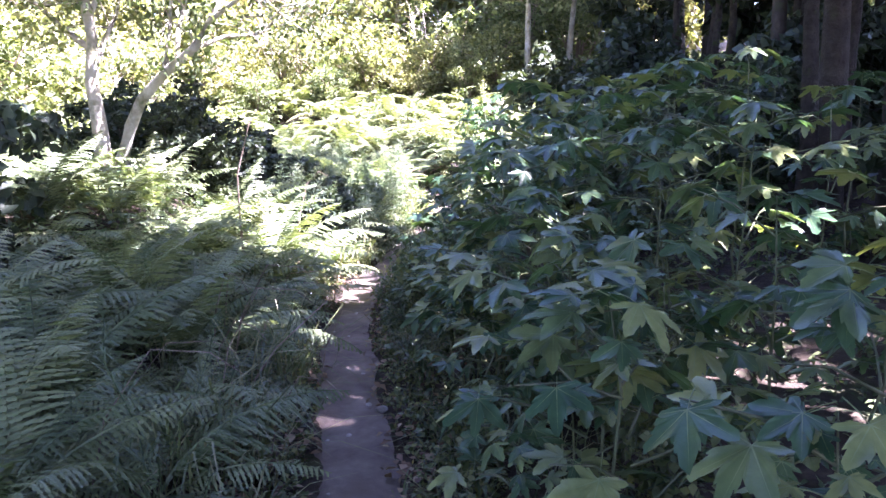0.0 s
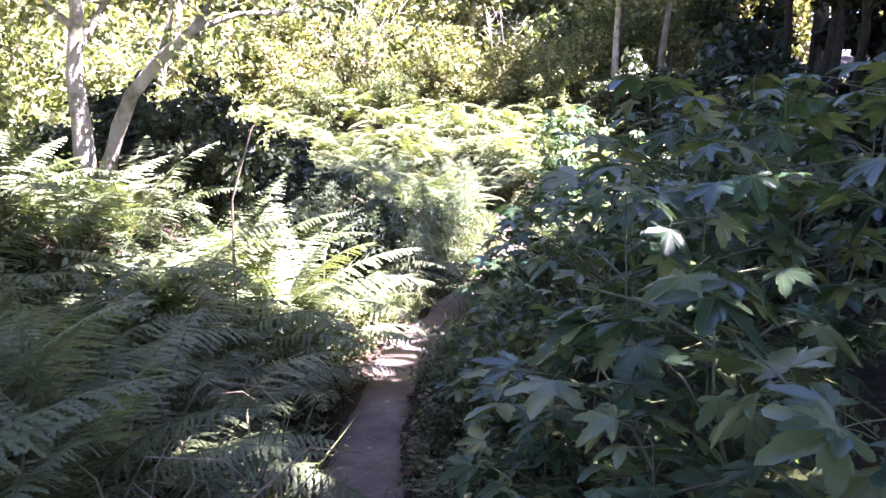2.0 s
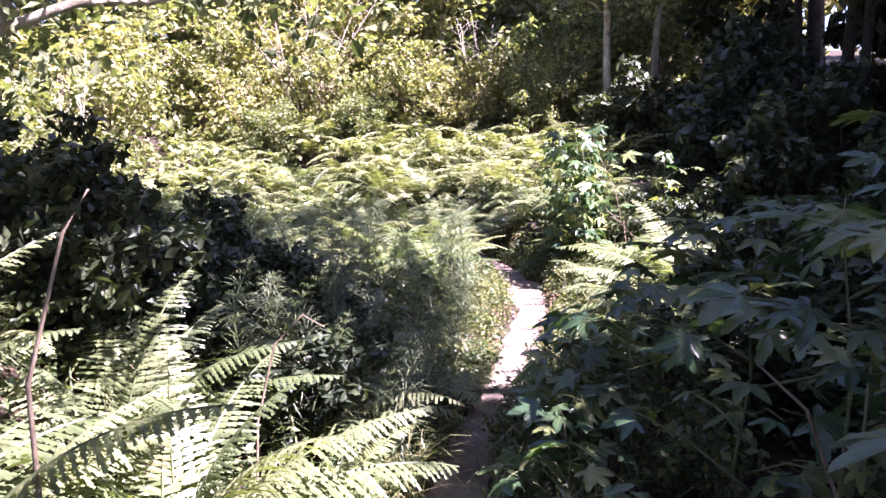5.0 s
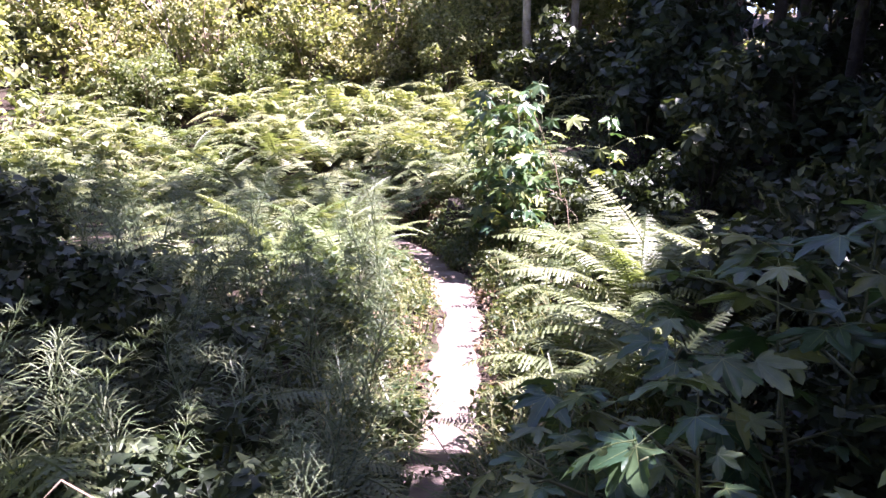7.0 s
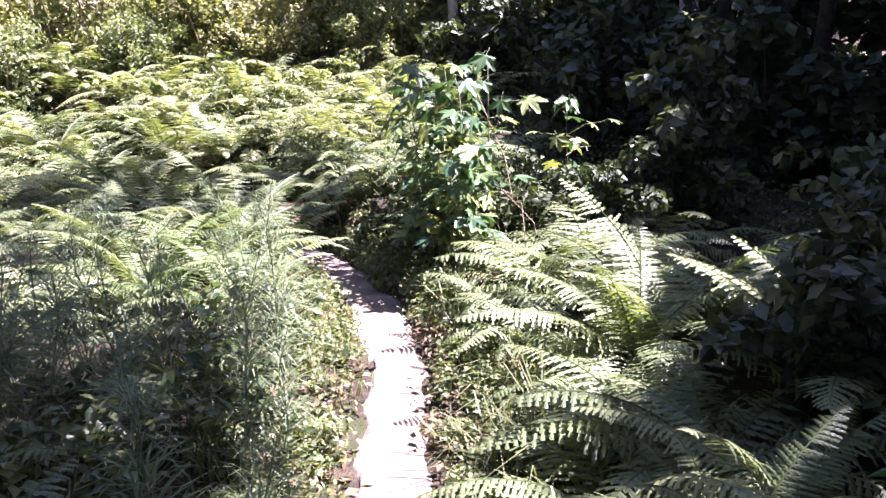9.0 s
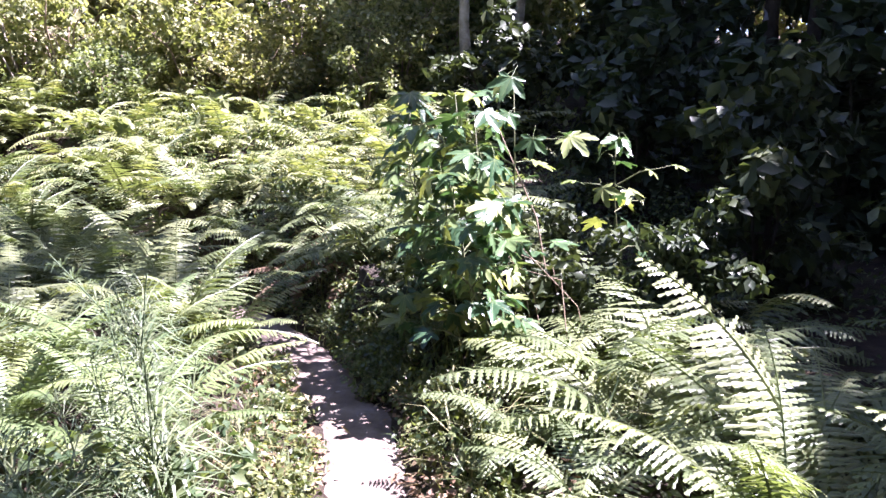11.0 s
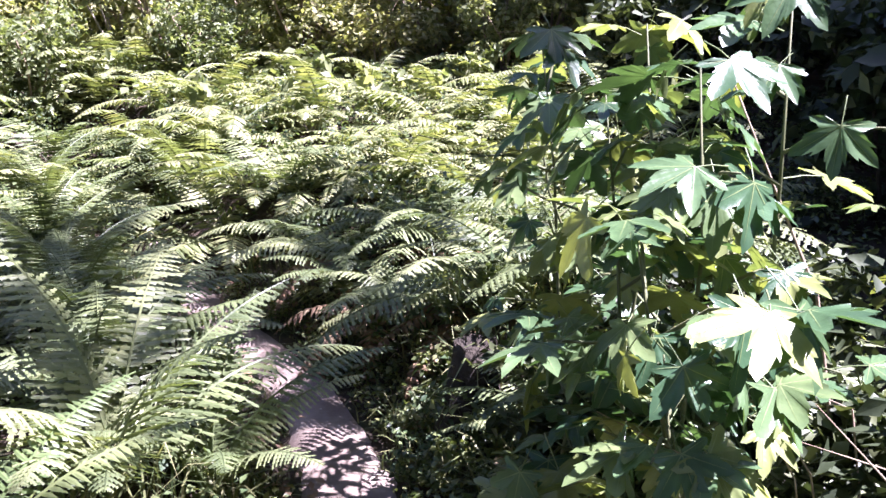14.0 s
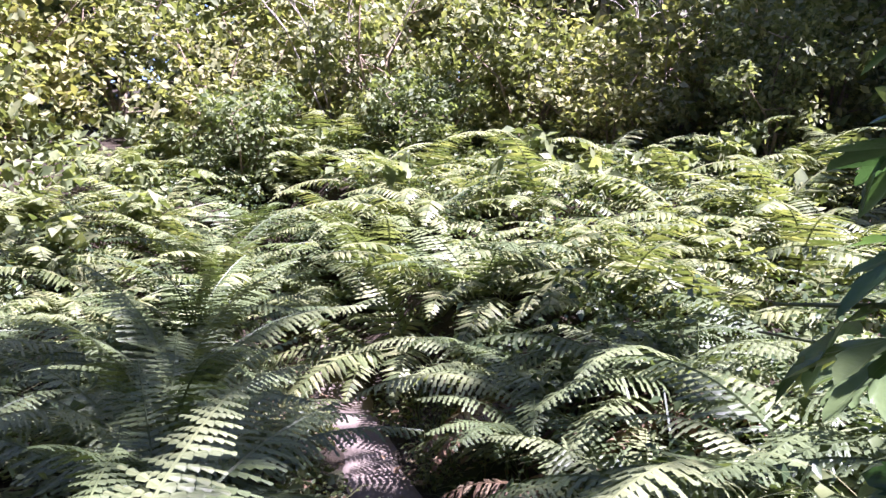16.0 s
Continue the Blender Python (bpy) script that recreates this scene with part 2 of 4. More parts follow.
FERN_LABEL = {
    "lacy": "arching light green lady fern with lacy fronds on the forest floor",
    "lady": "large upright pale green lady fern with lacy fronds beside the trail",
    "sword": "upright yellow-green sword fern with ladder-like fronds beside the trail",
    "wide": "broad bracken fern with flat spreading fronds over the undergrowth",
    "dead": "withered brown fern with drooping dry fronds",
    "far": "pale green fern in the dense sunlit bank of ferns",
}


def fern(x, y, size, kind="lacy", n=9, turn=None, spread=1.0, sink=0.0):
    ob = thing("fern", pose(x, y, height(x, y) - 0.01 - sink, 0, 0, rng.uniform(0, 360) if turn is None else turn), FERN_LABEL[kind], "fern", "ferns")
    for i in range(n):
        a = 360 * i / n + rng.uniform(-18, 18)
        s = size * rng.uniform(0.75, 1.1)
        tilt = rng.uniform(-14, 10) * spread
        me = rng.choice(FRONDS[kind])
        part("frond", me, ob, pose(0, 0, 0, tilt, rng.uniform(-8, 8), a) @ Matrix.Diagonal((s, s, s, 1)))
    return ob


def maple_leaf(name, seed, mat):
    """A five-lobed toothed leaf, about one across, stalk end at the origin, tip along +y, pleated along its veins."""
    r = random.Random(seed)
    pts = [(-168, 0.16)]
    for mid, ln, half in ((-112, 0.60, 27), (-55, 0.95, 29), (0, 1.0, 27), (55, 0.95, 29), (112, 0.60, 27)):
        mid += r.uniform(-5, 5)
        ln *= r.uniform(0.9, 1.08)
        for u, k in ((-0.80, 0.55), (-0.60, 0.71), (-0.50, 0.65), (-0.30, 0.86), (0.0, 1.0), (0.30, 0.86), (0.50, 0.65), (0.60, 0.71), (0.80, 0.55)):
            pts.append((mid + u * half, ln * k * (1 if u == 0 else r.uniform(0.93, 1.07))))
        pts.append((mid + half * 1.02, 0.41 if mid < 90 else 0.16))
    tips = [5 + 10 * i for i in range(5)]
    verts = [Vector((0, 0, 0))]
    curl = r.uniform(0.15, 0.55)
    for a, rr in pts:
        rr *= 0.62
        w = radians(a)
        pleat = 0.045 * math.cos(radians(a * 360 / 56))
        verts.append(Vector((math.sin(w) * rr, math.cos(w) * rr + 0.05, -curl * rr * rr - pleat * rr + r.uniform(-0.015, 0.015))))
    faces = [(0, i, i + 1) for i in range(1, len(pts))]
    green = len(faces)
    for i in tips:
        tip = verts[i + 1]
        side = Vector((tip.y, -tip.x, 0)).normalized() * 0.008
        up = Vector((0, 0, 0.006))
        n0 = len(verts)
        verts += [side + up, -side + up, tip * 0.94 + up]
        faces.append((n0, n0 + 2, n0 + 1))
    stalk = [Vector((0, -0.42, -0.10)), Vector((0, -0.2, -0.03)), Vector((0, 0.03, 0.0))]
    tube(stalk, [0.010, 0.008, 0.007], 3, verts, faces, False)
    me = mesh_of(name, verts, [tuple(reversed(f)) for f in faces], mat, True)
    me.materials.append(M_VEIN)
    for p in me.polygons:
        p.material_index = 0 if p.index < green else 1
    return me


LEAVES = [maple_leaf("maple_leaf", 3 + i, M_MAPLE) for i in range(7)]


def sapling(x, y, tall, leaves, size=0.16, lean=(0, 0), branches=4, name="maple_sapling", low=0.35, label="leafy green maple sapling with broad lobed leaves beside the trail", reach=0.4, droop=42):
    """A young maple: a thin stem with side shoots and broad leaves that droop outwards."""
    ob = thing(name, pose(x, y, height(x, y) - 0.02), label, "sapling", "maple saplings")
    top = Vector((lean[0], lean[1], tall))
    main = [Vector((0, 0, 0)), top * 0.35 + Vector((rng.uniform(-0.09, 0.09), rng.uniform(-0.09, 0.09), 0.02)), top * 0.7, top]
    verts, faces = tube(main, [0.007, 0.006, 0.0045, 0.002], 5)
    shoots = [[top * 0.6, top * 0.75, top * 0.9, top]]
    for b in range(branches):
        u = low + (0.9 - low) * (b + rng.random() * 0.6) / branches
        p = main[0].lerp(top, u)
        a = 2.4 * b + rng.uniform(0, 1.5)
        ln = reach * rng.uniform(0.6, 1.1)
        q = p + Vector((math.cos(a) * ln, math.sin(a) * ln, ln * rng.uniform(0.1, 0.5)))
        mid = p.lerp(q, 0.5) + Vector((0, 0, 0.03))
        part("branch", mesh_of("sapling_branch", *tube([p, mid, q], [0.005, 0.004, 0.002], 4), M_STEM, True), ob)
        shoots.append([p.lerp(q, 0.15), p.lerp(q, 0.3), mid, q])
    part("stem", mesh_of("sapling_stem", verts, faces, M_STEM, True), ob)
    for i in range(leaves):
        sh = shoots[i % len(shoots)] if i > 6 else shoots[0]
        f = rng.uniform(0.2, 1.0) * 3 if i > 3 else 2.9
        k = min(int(f), 2)
        p = sh[k].lerp(sh[k + 1], f - k)
        s = size * rng.uniform(0.6, 1.3)
        out = p - top * (p.z / max(top.z, 0.1))
        a = math.degrees(math.atan2(-out.x, out.y)) + rng.uniform(-75, 75) if out.length > 0.03 else rng.uniform(0, 360)
        way = Matrix.Rotation(radians(a), 4, "Z")
        off = way @ Vector((0, 0.42 * s + 0.01, 0.08 * s))
        part("leaf", rng.choice(LEAVES), ob, Matrix.Translation(p + off) @ way @ pose(0, 0, 0, rng.uniform(-droop, 12), rng.uniform(-26, 26), 0) @ Matrix.Diagonal((s, s, s, 1)))
    return ob


def whorl_mesh(name, seed, n=14):
    """A ring of thin side branches round a stem, one across."""
    r = random.Random(seed)
    ring = [Vector((math.cos(2 * math.pi * i / (2 * n)) * 0.03, math.sin(2 * math.pi * i / (2 * n)) * 0.03, 0)) for i in range(2 * n)]
    verts, faces = list(ring), [tuple(range(2 * n))]
    for j in range(n):
        a = 2 * math.pi * (2 * j + 0.5) / (2 * n) + r.uniform(-0.15, 0.15)
        o = Vector((math.cos(a), math.sin(a), 0))
        w = Vector((-o.y, o.x, 0)) * 0.021
        ln = r.uniform(0.8, 1.1)
        q = o * ln * 0.5 + Vector((0, 0, ln * r.uniform(0.18, 0.34)))
        n0 = len(verts)
        verts += [q + w, q - w, o * ln + Vector((0, 0, ln * r.uniform(-0.05, 0.4)))]
        faces += [(2 * j, 2 * j + 1, n0, n0 + 1), (n0 + 1, n0, n0 + 2)]
    return mesh_of(name, verts, faces, M_HORSE)


WHORLS = [whorl_mesh("whorl", 90 + i) for i in range(4)]
HORSE_STEMS = []
for i in range(5):
    hs = [Vector((0, 0, 0)), Vector((rng.uniform(-.03, .03), rng.uniform(-.03, .03), 0.4)), Vector((rng.uniform(-.09, .09), rng.uniform(-.09, .09), 0.75)), Vector((rng.uniform(-.22, .22), rng.uniform(-.22, .22), 0.98))]
    HORSE_STEMS.append((hs, mesh_of("horsetail_stem", *tube(hs, [0.004, 0.0035, 0.0028, 0.0015], 4), M_HORSE)))


def horsetail(x, y, size):
    pts, stem = rng.choice(HORSE_STEMS)
    ob = thing("horsetail", pose(x, y, height(x, y) - 0.01, rng.uniform(-12, 12), rng.uniform(-12, 12), rng.uniform(0, 360)), "feathery green horsetail with thin whorled branches", "horsetail", "horsetails")
    part("stem", stem, ob, Matrix.Diagonal((size, size, size, 1)))
    for i in range(10):
        u = 0.2 + 0.8 * (i / 10) ** 0.85
        f = u * 3
        k = min(int(f), 2)
        p = pts[k].lerp(pts[k + 1], f - k) * size
        ln = 0.27 * size * (1.1 - u) ** 0.7 * min(1, 0.5 + u * 2)
        part("whorl", rng.choice(WHORLS), ob, Matrix.Translation(p) @ pose(0, 0, 0, rng.uniform(-8, 8), rng.uniform(-8, 8), rng.uniform(0, 360)) @ Matrix.Diagonal((ln, ln, ln, 1)))
    return ob


def leaf_cloud(name, n, clumps, size, mat, seed, up=0.6, folded=True, long=1.7):
    """Many small pointed leaves gathered in clumps; each is a folded diamond."""
    r = np.random.RandomState(seed)
    c = np.array([k[:3] for k in clumps], float)
    rad = np.array([k[3] for k in clumps], float)
    w = rad ** 2
    idx = r.choice(len(c), n, p=w / w.sum())
    d = r.normal(size=(n, 3))
    d /= np.linalg.norm(d, axis=1)[:, None]
    pos = c[idx] + d * (rad[idx] * r.uniform(0.35, 1.05, n))[:, None] * np.array((1, 1, 0.75))
    nrm = r.normal(size=(n, 3)) * (1 - up) + np.array((0, 0, up)) + d * 0.35
    nrm /= np.linalg.norm(nrm, axis=1)[:, None]
    t = np.cross(nrm, r.normal(size=(n, 3)))
    t /= np.linalg.norm(t, axis=1)[:, None]
    b = np.cross(nrm, t)
    s = size * r.uniform(0.6, 1.35, n)[:, None]
    v = np.empty((n, 4, 3))
    v[:, 0] = pos - t * s * long * 0.5
    v[:, 1] = pos + b * s * 0.5 + nrm * s * 0.14 - t * s * 0.1
    v[:, 2] = pos + t * s * long * 0.5 - nrm * s * 0.1
    v[:, 3] = pos - b * s * 0.5 + nrm * s * 0.14 - t * s * 0.1
    me = bpy.data.meshes.new(name)
    k = np.arange(n)[:, None] * 4
    f = np.concatenate([k + np.array([[0, 1, 2]]), k + np.array([[0, 2, 3]])], axis=1).reshape(-1)
    me.vertices.add(n * 4)
    me.vertices.foreach_set("co", v.reshape(-1))
    me.loops.add(len(f))
    me.loops.foreach_set("vertex_index", f)
    me.polygons.add(n * 2)
    me.polygons.foreach_set("loop_start", np.arange(n * 2) * 3)
    me.materials.append(mat)
    me.update(calc_edges=True)
    me.validate()
    return me


def shrub_meshes(seed, w, h, stems, leaves, size, mat, bark=None, up=0.5, joined=False):
    """Stems and foliage of a bush, w wide and h high, leafy down to the ground."""
    r = random.Random(seed)
    made, clumps = [], []
    verts, faces = [], []
    for i in range(stems):
        a = 2 * math.pi * i / stems + r.uniform(-0.4, 0.4)
        reach = r.uniform(0.12, 0.5)
        top = Vector((math.cos(a) * w * reach, math.sin(a) * w * reach, h * r.uniform(0.55, 1.0) * (1.15 - reach * 0.8)))
        mid = top * 0.5 + Vector((r.uniform(-.1, .1) * w, r.uniform(-.1, .1) * w, 0.1 * h))
        tube([Vector((0, 0, 0)), mid, top], [0.008 * h + 0.004, 0.006 * h + 0.002, 0.003], 5, verts, faces)
        for j in range(6):
            u = 0.12 + 0.15 * j
            p = mid.lerp(top, (u - 0.5) * 2) if u > 0.5 else mid * (u * 2)
            q = p + Vector((r.uniform(-1, 1) * w * 0.28, r.uniform(-1, 1) * w * 0.28, h * r.uniform(0.0, 0.15)))
            tube([p, p.lerp(q, 0.5) + Vector((0, 0, 0.02)), q], [0.004 * h + 0.002, 0.003, 0.002], 4, verts, faces)
            clumps.append((q.x, q.y, max(q.z, 0.12 * h), r.uniform(0.09, 0.19) * (w + h) * 0.5))
        clumps.append((top.x, top.y, top.z, 0.12 * (w + h) * 0.5))
        if not joined:
            made.append(mesh_of("shrub_stem", verts, faces, bark or M_STEM, True))
            verts, faces = [], []
    if joined:
        made.append(mesh_of("shrub_stem", verts, faces, bark or M_STEM, True))
    return made, leaf_cloud("shrub_leaves", leaves, clumps, size, mat, seed, up)


SHRUBS = {
    "low": [shrub_meshes(200 + i, 0.5, 0.45, 6, 400, 0.031, M_SMALL, up=0.55, joined=True) for i in range(4)],
    "bush": [shrub_meshes(220 + i, 2.7, 2.6, 8, 3800, 0.075, M_BUSH, M_TWIG) for i in range(4)],
    "far": [shrub_meshes(230 + i, 2.7, 2.6, 6, 2800, 0.085, M_BUSH, M_TWIG) for i in range(3)],
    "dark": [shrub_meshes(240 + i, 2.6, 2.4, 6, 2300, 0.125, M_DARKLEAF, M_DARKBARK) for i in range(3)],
}
SHRUB_LABEL = {
    "far": "tall leafy shrub far behind the clearing",
    "low": "low leafy green undergrowth plant with small pointed leaves",
    "bush": "tall dense sunlit shrub with small yellow-green leaves and pale twigs",
    "dark": "dark green forest shrub, near-black to fill in deep shade",
}


def shrub(x, y, kind, size, sink=0.03):
    st, lv = rng.choice(SHRUBS[kind])
    ob = thing("undergrowth_plant" if kind == "low" else "shrub", pose(x, y, height(x, y) - sink, 0, 0, rng.uniform(0, 360)), SHRUB_LABEL[kind], "plant" if kind == "low" else "shrub", kind + " shrubs")
    k = Matrix.Diagonal((size, size, size * rng.uniform(0.85, 1.15), 1))
    for me in st:
        part("stem", me, ob, k)
    part("foliage", lv, ob, k)
    return ob


def grass_mesh(spots, seed, blades, tall, wide=0.004):
    """Long bending blades round each of the spots (x, y, scale)."""
    r = random.Random(seed)
    verts, faces = [], []
    for x, y, k in spots:
        for _ in range(blades):
            px, py = x + r.gauss(0, 0.05), y + r.gauss(0, 0.05)
            p = Vector((px, py, height(px, py) - 0.01))
            a = r.uniform(0, 2 * math.pi)
            o = Vector((math.cos(a), math.sin(a), 0))
            side = Vector((-o.y, o.x, 0)) * wide * r.uniform(0.6, 1.4)
            h, ln = tall * k * r.uniform(0.5, 1.1), tall * k * r.uniform(0.2, 0.95)
            n0 = len(verts)
            for u in (0.0, 0.4, 0.75):
                c = p + o * ln * u ** 2 + Vector((0, 0, h * (u - 0.42 * u ** 3)))
                verts += [c - side * (1 - u * 0.5), c + side * (1 - u * 0.5)]
            verts.append(p + o * ln * 1.05 + Vector((0, 0, h * r.uniform(0.42, 0.6))))
            faces += [(n0, n0 + 1, n0 + 3, n0 + 2), (n0 + 2, n0 + 3, n0 + 5, n0 + 4), (n0 + 4, n0 + 5, n0 + 6)]
    return mesh_of("grass", verts, faces, M_GRASS)


# ---- ground and trail ----
def ground_lines(lo, hi, fine_lo, fine_hi, step):
    out, v, s = [], fine_lo, step
    while v > lo:
        out.insert(0, v)
        s *= 1.35
        v -= s
    out.insert(0, lo)
    v = fine_lo + step
    while v < fine_hi:
        out.append(v)
        v += step
    s = step
    while v < hi:
        out.append(v)
        s *= 1.35
        v += s
    out.append(hi)
    return out


xs = ground_lines(-400, 400, -5, 5, 0.11)
ys = ground_lines(-400, 400, -3, 22, 0.13)
gv = [(x, y, height(x, y)) for y in ys for x in xs]
nx = len(xs)
gf = [(j * nx + i, j * nx + i + 1, (j + 1) * nx + i + 1, (j + 1) * nx + i) for j in range(len(ys) - 1) for i in range(nx - 1)]
tagged(new("ground", mesh_of("ground", gv, gf, M_SOIL, True)), "dark forest soil with leaf litter under the plants", "ground", kind="structure")

tv, tf = [], []
steps = 260
for i in range(steps + 1):
    y = -5 + 22.0 * i / steps
    slope = (trail_x(y + 0.2) - trail_x(y - 0.2)) / 0.4
    side = Vector((1, -slope, 0)).normalized()
    hw = (TRAIL_HALF + 0.05 * noise.noise((y * 1.3, 0.4, 2.0))) * smooth(17.0, 16.2, y)
    for j in range(9):
        u = -1 + j / 4
        wob = 0.09 * noise.noise((y * 4.1, u * 2.0, 5.0)) if abs(u) == 1 else 0
        p = Vector((trail_x(y), y, 0)) + side * (u * hw + wob)
        z = height(p.x, p.y) + 0.006 + 0.012 * (1 - u * u) + 0.008 * noise.noise((p.x * 9, p.y * 9, 1.0))
        tv.append((p.x, p.y, z if abs(u) < 1 else z - 0.02))
for i in range(steps):
    for j in range(8):
        k = i * 9 + j
        tf.append((k, k + 1, k + 10, k + 9))
tagged(new("trail", mesh_of("trail", tv, tf, M_DIRT, True)), "narrow trodden dirt footpath through the undergrowth", "path", kind="structure")

# ---- trees ----
def tree_parts(seed, trunk_pts, trunk_r, limbs, leaf_n, leaf_size, leaf_mat_, bark, crown_r=1.2, sides=10, twigs=4, clump=0.9):
    """Trunk, limbs and crown of a tree whose base is at the origin. limbs: (start along the trunk, heading, length, rise)."""
    r = random.Random(seed)
    pts = [Vector(p) for p in trunk_pts]
    n = len(pts) - 1
    tr = mesh_of("trunk", *tube(pts, [trunk_r * (1.25 if i == 0 else 1 - 0.72 * i / n) for i in range(n + 1)], sides), bark, True)
    lm, clumps = [], [(pts[-1].x, pts[-1].y, pts[-1].z, clump)]
    for u, a, ln, rise in limbs:
        k = min(int(u * n), n - 1)
        p = pts[k].lerp(pts[k + 1], u * n - k)
        rad = trunk_r * (1 - 0.72 * u) * 0.62
        line, q, way = [p.copy()], p.copy(), radians(a)
        for i in range(5):
            way += r.uniform(-0.35, 0.35)
            el = radians(rise) + r.uniform(-0.3, 0.3)
            q = q + Vector((math.cos(way) * math.cos(el), math.sin(way) * math.cos(el), math.sin(el))) * ln / 5
            line.append(q.copy())
        v, f = tube(line, [rad * (1 - 0.16 * i) for i in range(6)], 7)
        for i in range(2, 6):
            for _ in range(twigs):
                e = line[i] + Vector((r.gauss(0, 1), r.gauss(0, 1), r.gauss(0.2, 0.7))) * crown_r * 0.55
                tube([line[i], line[i].lerp(e, 0.5) + Vector((0, 0, r.uniform(-.05, .1))), e], [rad * 0.25 + 0.002, rad * 0.15 + 0.002, 0.002], 4, v, f)
                clumps.append((e.x, e.y, e.z, clump * r.uniform(0.45, 0.9)))
        lm.append(mesh_of("limb", v, f, bark, True))
    return tr, lm, leaf_cloud("crown", leaf_n, clumps, leaf_size, leaf_mat_, seed, 0.45)


def tree(x, y, made, label, turn=0.0, size=1.0, name="tree"):
    tr, lm, cr = made
    ob = thing(name, pose(x, y, height(x, y) - 0.05, 0, 0, turn), label, "tree")
    k = Matrix.Diagonal((size, size, size, 1))
    part("trunk", tr, ob, k)
    for me in lm:
        part("limb", me, ob, k)
    part("crown", cr, ob, k)
    return ob


# twin-stemmed pale tree left of the trail
twin_a = tree_parts(401, [(0, 0, 0), (-0.03, 0, 0.3), (-0.05, 0, 0.6), (-0.09, 0, 0.95), (-0.08, 0.04, 1.35), (-0.2, 0.1, 2.0), (-0.25, 0.2, 3.2)], 0.085,
                    [(0.62, 165, 1.5, 35), (0.7, 40, 1.5, 50), (0.85, 250, 1.5, 40), (0.95, 60, 1.6, 50), (0.55, 95, 1.3, 45)], 5200, 0.036, M_BUSH, M_BARK, 0.7, clump=0.34)
twin_b = tree_parts(402, [(0, 0, 0), (0.05, 0, 0.35), (0.14, -0.03, 0.6), (0.27, -0.1, 0.82), (0.5, -0.2, 1.03), (0.8, -0.35, 1.22), (1.0, -0.35, 1.55), (1.05, -0.2, 2.0), (1.3, 0.0, 2.6)], 0.062,
                    [(0.5, 75, 1.3, 70), (0.62, 20, 1.5, 22), (0.56, 100, 1.4, 50), (0.7, 340, 1.3, 12), (0.85, 160, 1.5, 40), (0.9, 30, 1.5, 35)], 5200, 0.036, M_BUSH, M_BARK, 0.7, clump=0.34)
tree(-2.88, 6.97, twin_a, "slim pale mossy-barked tree leaning over dark undergrowth", name="mossy_tree")
tree(-2.78, 6.93, twin_b, "slim crooked mossy tree bent low over dark undergrowth", name="mossy_tree")

# tall trees added, mostly out of view, so that their crowns shade the trail
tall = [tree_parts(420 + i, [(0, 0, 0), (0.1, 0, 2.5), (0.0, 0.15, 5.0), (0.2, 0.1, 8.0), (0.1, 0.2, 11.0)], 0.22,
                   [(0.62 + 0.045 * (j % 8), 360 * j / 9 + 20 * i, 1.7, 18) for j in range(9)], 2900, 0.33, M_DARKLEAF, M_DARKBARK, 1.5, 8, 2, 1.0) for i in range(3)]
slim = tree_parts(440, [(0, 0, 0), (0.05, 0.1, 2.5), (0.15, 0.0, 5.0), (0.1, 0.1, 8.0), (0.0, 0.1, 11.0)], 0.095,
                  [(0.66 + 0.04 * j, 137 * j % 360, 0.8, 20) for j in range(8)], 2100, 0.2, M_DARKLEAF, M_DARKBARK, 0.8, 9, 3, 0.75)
# spots set by where each crown's shadow lands; trunks kept out of sight
for x, y, s in [(3.8, 7.95, 1.3), (3.9, 7.1, 0.7), (2.3, 3.45, 1.0), (2.1, 2.4, 1.05), (5.3, 4.6, 0.9), (4.2, 4.5, 0.8), (4.4, 1.95, 0.9), (3.5, 1.9, 1.0), (7.0, 7.0, 0.9), (7.7, 9.7, 0.9)]:
    tree(x, y, slim, "slim dark tree with a narrow high crown, added for shade", 40 * x, s)
# sparse crown added to shade the ferns left of the trail bend
airy = tree_parts(441, [(0, 0, 0), (0.05, 0.1, 2.5), (0.15, 0.0, 5.0), (0.1, 0.1, 8.0), (0.0, 0.1, 11.0)], 0.07,
                  [(0.66 + 0.04 * j, 137 * j % 360, 0.8, 20) for j in range(8)], 420, 0.2, M_DARKLEAF, M_DARKBARK, 0.8, 9, 2, 0.75)
tree(5.2, 12.8, airy, "slim tree with a thin airy crown, added for broken shade", 25, 1.6)
